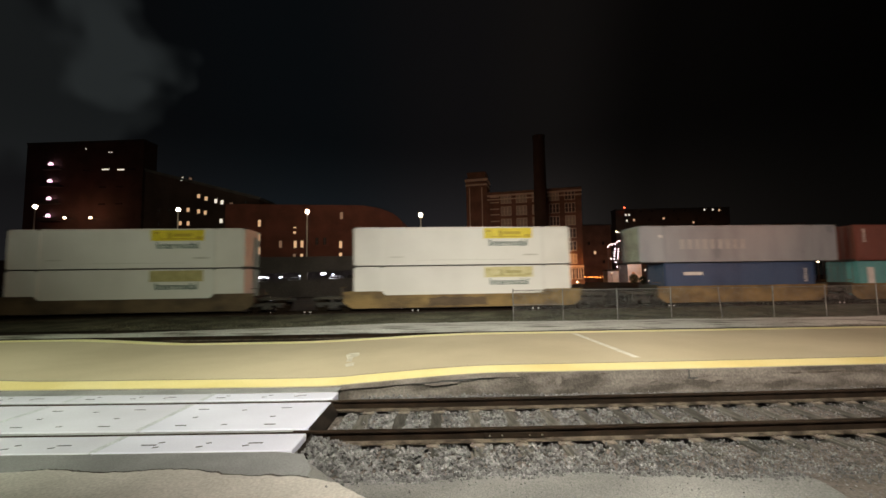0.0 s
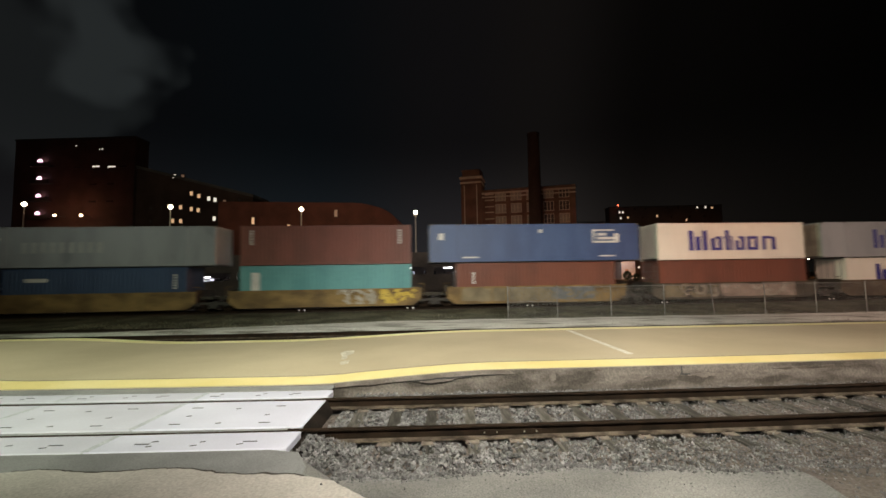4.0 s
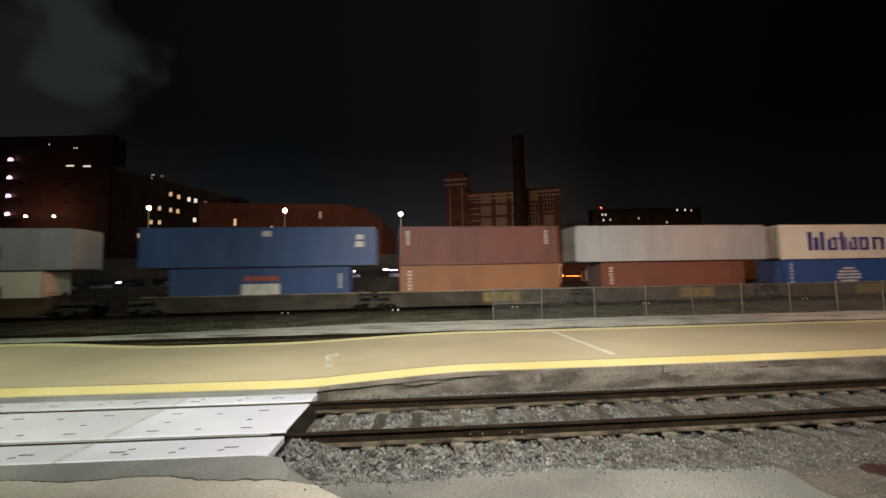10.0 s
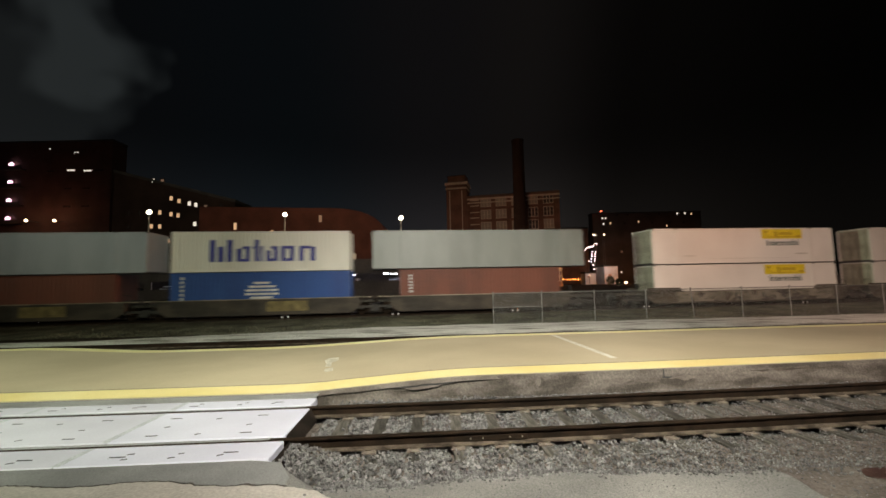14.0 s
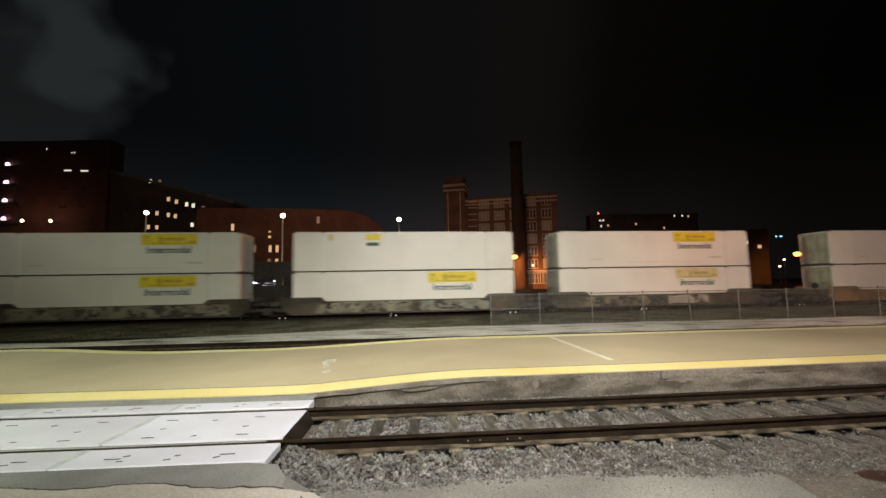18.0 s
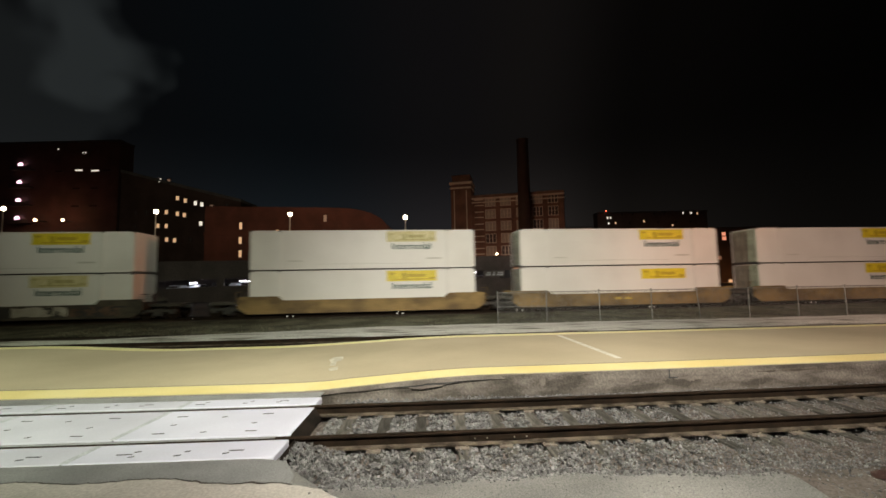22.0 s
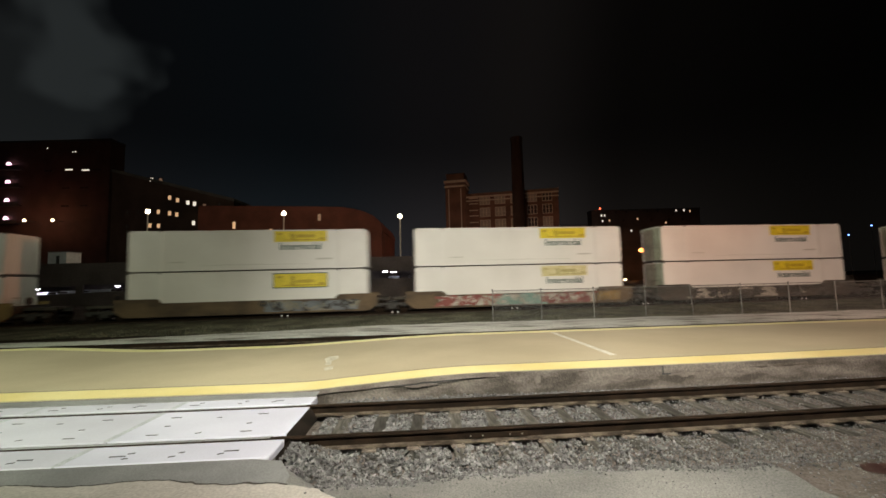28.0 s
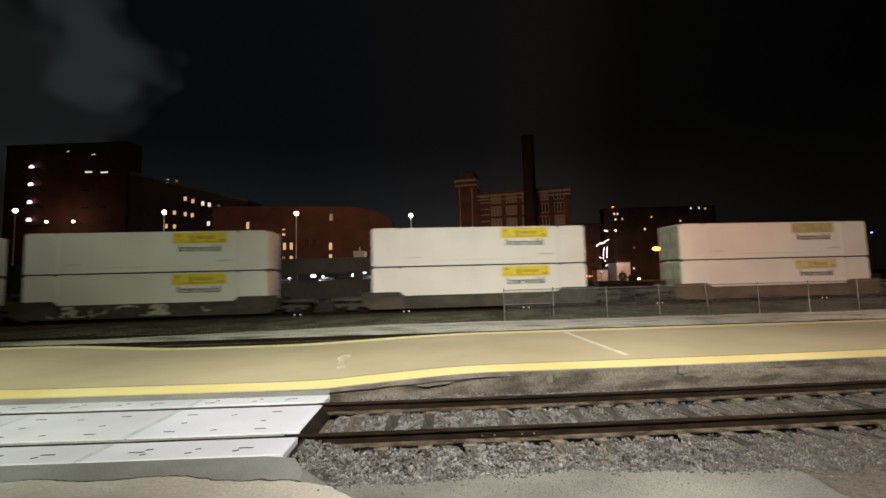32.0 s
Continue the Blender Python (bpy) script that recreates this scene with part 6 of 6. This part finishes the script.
hall = house("brick_hall", "long dark red brick hall with a rounded roof end", HALL_X, -11.2, 75, 20, 10.2, BRICKDARK,
             [(-31.65, 9.35, LIT), (-30.35, 9.35, LIT), (-38.72, 10.75, LIT), (-38.68, 8.25, LIT), (-31.8, 6.85, DIM), (-30.37, 6.85, LIT), (-22.93, 9.1, LIT), (-22.93, 6.95, LIT), (-34.5, 9.4, DIM)], (0.6, 1.3),
             dark=[(-27.5, 9.8), (-26.0, 9.8)], cap=BRICKDARK)
# its upper storey and the vault over it
bm = bmesh.new()
HW = -11.2 - HALL_X
arc = [(0.0, 10.8), (HW, 10.8)] + [(HW - 10 + 10 * math.cos(a), 10.8 + 4.2 * math.sin(a)) for a in [math.pi / 2 * k / 10 for k in range(1, 11)]] + [(0.0, 15.8)]
lo = [bm.verts.new((x, 0.02, z)) for x, z in arc]
hi = [bm.verts.new((x, 19.9, z)) for x, z in arc]
bm.faces.new(lo)
bm.faces.new(hi[::-1])
for k in range(len(arc)):
    bm.faces.new((lo[k], lo[(k + 1) % len(arc)], hi[(k + 1) % len(arc)], hi[k]))
bmesh.ops.recalc_face_normals(bm, faces=bm.faces[:])
part("vaulted_roof", bm, BRICKDARK, hall, "rounded dark red gable and vault")
for x, z, pane in ((-38.68, 13.5, LIT), (-31.8, 12.0, LIT), (-22.8, 14.6, DIM)):
    window(hall, pose(x - HALL_X, 0.0, z - 2.25), 0.6, 1.3, pane, 0, BRICKDARK)
block = house("apartment_block", "dark brick apartment block with scattered lit windows", -70, -44, 85, 7, 22.0, DARKBRICK,
      [(-57.6, 21.3, LIT), (-55.9, 20.7, LIT), (-53.7, 20.1, LITWHITE), (-52.3, 19.8, LITWHITE), (-57.5, 17.9, LIT), (-56.0, 17.6, LIT), (-59.9, 18.3, LIT), (-61.6, 15.4, LIT),
       (-59.8, 15.3, LIT), (-52.4, 15.7, LITWHITE), (-49.3, 15.9, LIT), (-64.1, 12.6, LIT), (-62.2, 12.5, LIT), (-59.6, 12.4, LIT), (-57.9, 12.2, LIT)], (0.72, 0.92),
      dark=[(-66.5, 18.3), (-64.2, 18.3), (-66.5, 15.3), (-47.0, 19.6), (-47.0, 15.6), (-54.5, 12.3)])
# its storeys step down with the slope of the street
for ob in block.children:
    if ob.name.startswith(("wall", "parapet")):
        for v in ob.data.vertices:
            if v.co.z > 10:
                v.co.z += 3.6 - 7.0 * v.co.x / 26
for x, z, pane in ((-61.55, 25.25, LITWHITE), (-59.62, 25.1, DIM), (-50.2, 19.3, DIM)):
    window(block, pose(x + 70, 0.0, z - 1.6 - 0.4), 0.7, 0.8, pane, 0, DARKBRICK)
tower = house("apartment_tower", "tall dark apartment tower with pink balcony lights", -150, -108, 130, 6, 49.4, BLOCK,
              [(-121.3, 41.5, LITWHITE), (-115.85, 41.25, LITWHITE)], (2.6, 0.55),
              dark=[(-128, 41.3), (-112, 41.3), (-122, 35.4), (-116, 35.4), (-122, 29.5), (-116, 29.5)])
for x, w in ((-128.6, 0.5), (-120.3, 0.4), (-119.4, 0.5)):
    window(tower, pose(x + 150, 0.0, 48.6 - 1.6 if x < -125 else 47.2 - 1.6), w, 0.45, LITWHITE, 0, BLOCK)
for i, z in enumerate((43.3, 37.4, 31.4, 25.5)):
    bal = part("balcony", boxes((7, 14, -1.6, 0.0, z - 3.2, z - 2.95), (7, 14, -1.6, -1.5, z - 2.95, z - 1.9)), ROOF, tower)
    bm = bmesh.new()
    bmesh.ops.create_uvsphere(bm, u_segments=10, v_segments=6, radius=0.8, matrix=Matrix.Translation((10.0, -1.0, z - 1.4)) @ Matrix.Diagonal((1.1, 0.5, 1, 1)))
    part("balcony_light", bm, LAMPPINK, bal, "glowing pink-white light")
for x, y, z in TOWER_LAMPS:
    wl = part("wall_lamp", boxes((x + 150 - 0.2, x + 150 + 0.2, y - 130, 0.0, z - 1.7, z - 1.5), bevel=0.02), ROOF, tower)
    bm = bmesh.new()
    bmesh.ops.create_uvsphere(bm, u_segments=10, v_segments=6, radius=0.45, matrix=Matrix.Translation((x + 150, y - 130 - 0.3, z - 1.6)))
    part("bulb", bm, LAMPSMALL, wl, "glowing warm lamp glass")
NEARER = 172 / 230
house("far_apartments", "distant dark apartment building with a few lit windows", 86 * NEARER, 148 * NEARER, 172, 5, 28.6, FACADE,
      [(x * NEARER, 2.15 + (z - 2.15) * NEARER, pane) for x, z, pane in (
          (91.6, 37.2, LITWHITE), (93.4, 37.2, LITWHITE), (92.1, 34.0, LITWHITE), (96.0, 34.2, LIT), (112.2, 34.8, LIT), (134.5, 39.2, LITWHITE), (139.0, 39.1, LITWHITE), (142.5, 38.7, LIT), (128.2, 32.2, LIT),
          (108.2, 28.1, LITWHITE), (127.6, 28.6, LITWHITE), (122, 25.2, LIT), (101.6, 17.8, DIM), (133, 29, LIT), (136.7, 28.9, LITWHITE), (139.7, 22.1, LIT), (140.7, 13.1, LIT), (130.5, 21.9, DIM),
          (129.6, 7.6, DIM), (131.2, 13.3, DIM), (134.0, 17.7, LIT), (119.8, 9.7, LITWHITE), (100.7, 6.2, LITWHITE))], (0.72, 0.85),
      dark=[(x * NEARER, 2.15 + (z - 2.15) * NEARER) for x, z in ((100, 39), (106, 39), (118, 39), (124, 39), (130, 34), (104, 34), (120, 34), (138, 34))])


def small_lamp(x, y, z, head, label):
    th = thing("street_lamp", pose(x, y, 0.5), label, "street lamp", "distant street lights")
    part("pole", tubes(((0, 0, 0), (0, 0, z - 0.5), 0.09, 0.05), n=8), GALV, th)
    bm = bmesh.new()
    bmesh.ops.create_uvsphere(bm, u_segments=10, v_segments=6, radius=0.34, matrix=Matrix.Translation((0, 0, z - 0.5)) @ Matrix.Diagonal((1.2, 1, 0.7, 1)))
    part("bulb", bm, head, th, "glowing lamp glass")


for i, (x, z) in enumerate([(60.0, 20.0), (64.8, 20.2), (62.3, 20.2), (67.7, 3.2), (64.4, 2.8)]):
    small_lamp(x, 160 + 2.0 * (i % 5), z, LITWHITE if i == 2 else LAMPSMALL, "distant street light on a thin pole")


def light_string(points, head, label):
    """A cable hung with small bulbs, held by a post at its lower end."""
    th = thing("string_lights", pose(points[0][0], 158, 0.5), label, "string lights", "string lights by the street")
    ends = [Vector((x - points[0][0], 0, z - 0.5)) for x, z in points]
    part("cable", tubes(*[(a, b, 0.03) for a, b in zip(ends, ends[1:])], n=6), GALV, th)
    part("post", tubes(((ends[-1].x, 0.1, -0.4), (ends[-1].x, 0.1, ends[-1].z + 0.1), 0.07), n=8), GALV, th)
    for p in ends:
        bm = bmesh.new()
        bmesh.ops.create_uvsphere(bm, u_segments=8, v_segments=6, radius=0.21, matrix=Matrix.Translation(p))
        part("bulb", bm, head, th, "small glowing bulb")


light_string([(60.2, 16.2), (59.7, 16.3), (59.0, 15.7), (58.5, 15.1), (57.9, 15.2), (57.3, 14.8), (56.8, 15.0), (56.0, 14.5), (55.6, 13.9)], LAMPROSE, "swag of small rose-white bulbs across the street")
light_string([(58.3, 13.2), (58.1, 12.2), (58.0, 11.4), (57.9, 10.3), (57.8, 9.2), (56.7, 9.4)], LAMPROSE, "hanging row of small rose-white bulbs")
light_string([(59.6, 13.1), (59.4, 12.2), (59.3, 11.3), (59.2, 10.5), (59.15, 9.7), (58.4, 8.0), (58.8, 6.3)], LAMPROSE, "hanging row of small rose-white bulbs")
light_string([(53.4, 2.5), (52.3, 2.4), (51.2, 2.45), (50.3, 2.5), (49.1, 2.4), (48.1, 2.5), (46.5, 2.6)], LAMPORANGE, "low row of small orange bulbs along the street")
house("street_kiosk", "small white building lit by the bulbs above the street", 53.0, 57.0, 152, 5, 3.0, SHOPWHITE, [(54.2, 3.4, DIM)], (0.7, 0.7))
house("brick_apartments", "distant dark red brick building beside the street", 50, 63.5, 176, 14, 23, BRICK, [(56.5, 13.0, LIT)], (1.0, 1.4), dark=[(60, 9), (54, 17), (60, 17)])
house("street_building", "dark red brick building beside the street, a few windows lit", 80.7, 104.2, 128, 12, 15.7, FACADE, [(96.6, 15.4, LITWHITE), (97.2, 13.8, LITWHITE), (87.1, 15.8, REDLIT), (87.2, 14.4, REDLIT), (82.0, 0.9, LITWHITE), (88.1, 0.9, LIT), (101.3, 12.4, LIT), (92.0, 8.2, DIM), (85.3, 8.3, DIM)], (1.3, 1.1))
small_lamp(47.0, 110, 1.3, LAMPSMALL, "low warm light beside the street")
small_lamp(67.05, 158, 1.0, LAMPSMALL, "low warm light beside the street")
small_lamp(49.3, 110, 1.25, LAMPSMALL, "low warm light beside the street")
small_lamp(53.8, 150, 3.9, LITWHITE, "distant white light on a thin pole")
# post and glass for the added lamp of the distant apartments
small_lamp(112.0, 204, 13.6, LAMPSMALL, "distant street light on a thin pole")
small_lamp(119.0, 140, 8.7, LAMPSMALL, "distant street light on a thin pole")
small_lamp(117.3, 140, 6.4, LAMPSMALL, "distant street light on a thin pole")
small_lamp(133.7, 160, 18.9, LAMPBLUE, "distant blue light on a mast")
small_lamp(135.6, 160, 18.9, LAMPBLUE, "distant blue light on a mast")
small_lamp(74.7, 124, 1.1, LAMPSMALL, "street light on a thin pole")
small_lamp(79.8, 124, 1.1, LAMPSMALL, "street light on a thin pole")
small_lamp(170.9, 160, 19.9, LAMPBLUE, "distant blue light on a mast")
small_lamp(161.5, 160, 16.3, LAMPBLUE, "distant blue light on a mast")
small_lamp(148.8, 160, 10.3, LAMPSMALL, "distant street light on a thin pole")
small_lamp(121.4, 160, 18.7, LITWHITE, "distant white light on a mast")
small_lamp(67.5, 170.5, 31.2, LAMPRED, "red beacon on a mast")
house("office_tower", "distant slim office tower with rows of lit windows", 110, 116.5, 300, 8, 36, BLOCK,
      [(x, z, LITWHITE) for x in (111.6, 113.3, 115.0) for z in (14, 18, 22, 26, 30)] + [(113.3, 34, LIT)], (1.0, 1.8))
house("corner_shop", "small pale building beside the distant street", 59.5, 64.4, 150, 8, 5.4, SHOPWHITE, [(61.4, 3.6, DIM)], (1.2, 1.2))


LEAF = surf("dark_shrub_leaf", (0.03, 0.045, 0.02), (0.06, 0.085, 0.035), 0.8, 3, 20, 0.0)


def shrub(x, y, r, h, seed):
    """A shrub: stems and a crown of many small leaves."""
    rng = np.random.default_rng(seed)
    th = thing("shrub", pose(x, y, 0.5), "dark leafy shrub beside the street", "shrub", "shrubs by the street")
    part("stem", tubes(((0, 0, -0.1), (0.1 * r, 0, h * 0.6), 0.08, 0.04), ((0, 0, 0), (-0.3 * r, 0.1, h * 0.7), 0.06, 0.03), ((0, 0, 0), (0.35 * r, -0.1, h * 0.65), 0.06, 0.03), n=6), TIE, th)
    verts, faces = [], []
    for _ in range(700):
        d = rng.normal(0, 1, 3)
        d = d / np.linalg.norm(d) * rng.uniform(0.35, 1) ** 0.5
        c = np.array([d[0] * r, d[1] * r, h * 0.55 + d[2] * h * 0.45]) + rng.normal(0, 0.08, 3)
        u, v = rng.normal(0, 1, 3), rng.normal(0, 1, 3)
        u, v = u / np.linalg.norm(u) * 0.16, v / np.linalg.norm(v) * 0.09
        n = len(verts)
        verts += [tuple(c - u), tuple(c + v), tuple(c + u), tuple(c - v)]
        faces.append((n, n + 1, n + 2, n + 3))
    me = bpy.data.meshes.new("crown")
    me.from_pydata(verts, [], faces)
    me.materials.append(LEAF)
    part("crown", me, None, th)


for i, (x, y, r, h) in enumerate([(41.0, 100, 1.0, 2.6), (43.5, 101, 0.8, 2.0)] ):
    shrub(x, y, r, h, i)


# ---- what moves ----
def motions():
    for ob, q, z in MOVING:
        walk(ob, [(0.0, train_pose(q, z, 0.0)), (16.0, train_pose(q, z, 16.0)), (32.0, train_pose(q, z, 32.0))])
    # the wheels roll on the rail
    for w, a, s in WHEELS:
        rows = []
        for k in range(641):
            turn = -math.degrees(SPEED * 0.05 * k / 0.42) % 360
            rows.append((0.05 * k, pose(a, s * 0.76, 0.42, 0, turn if s < 0 else -turn, 0 if s < 0 else 180)))
        walk(w, rows)


motions()
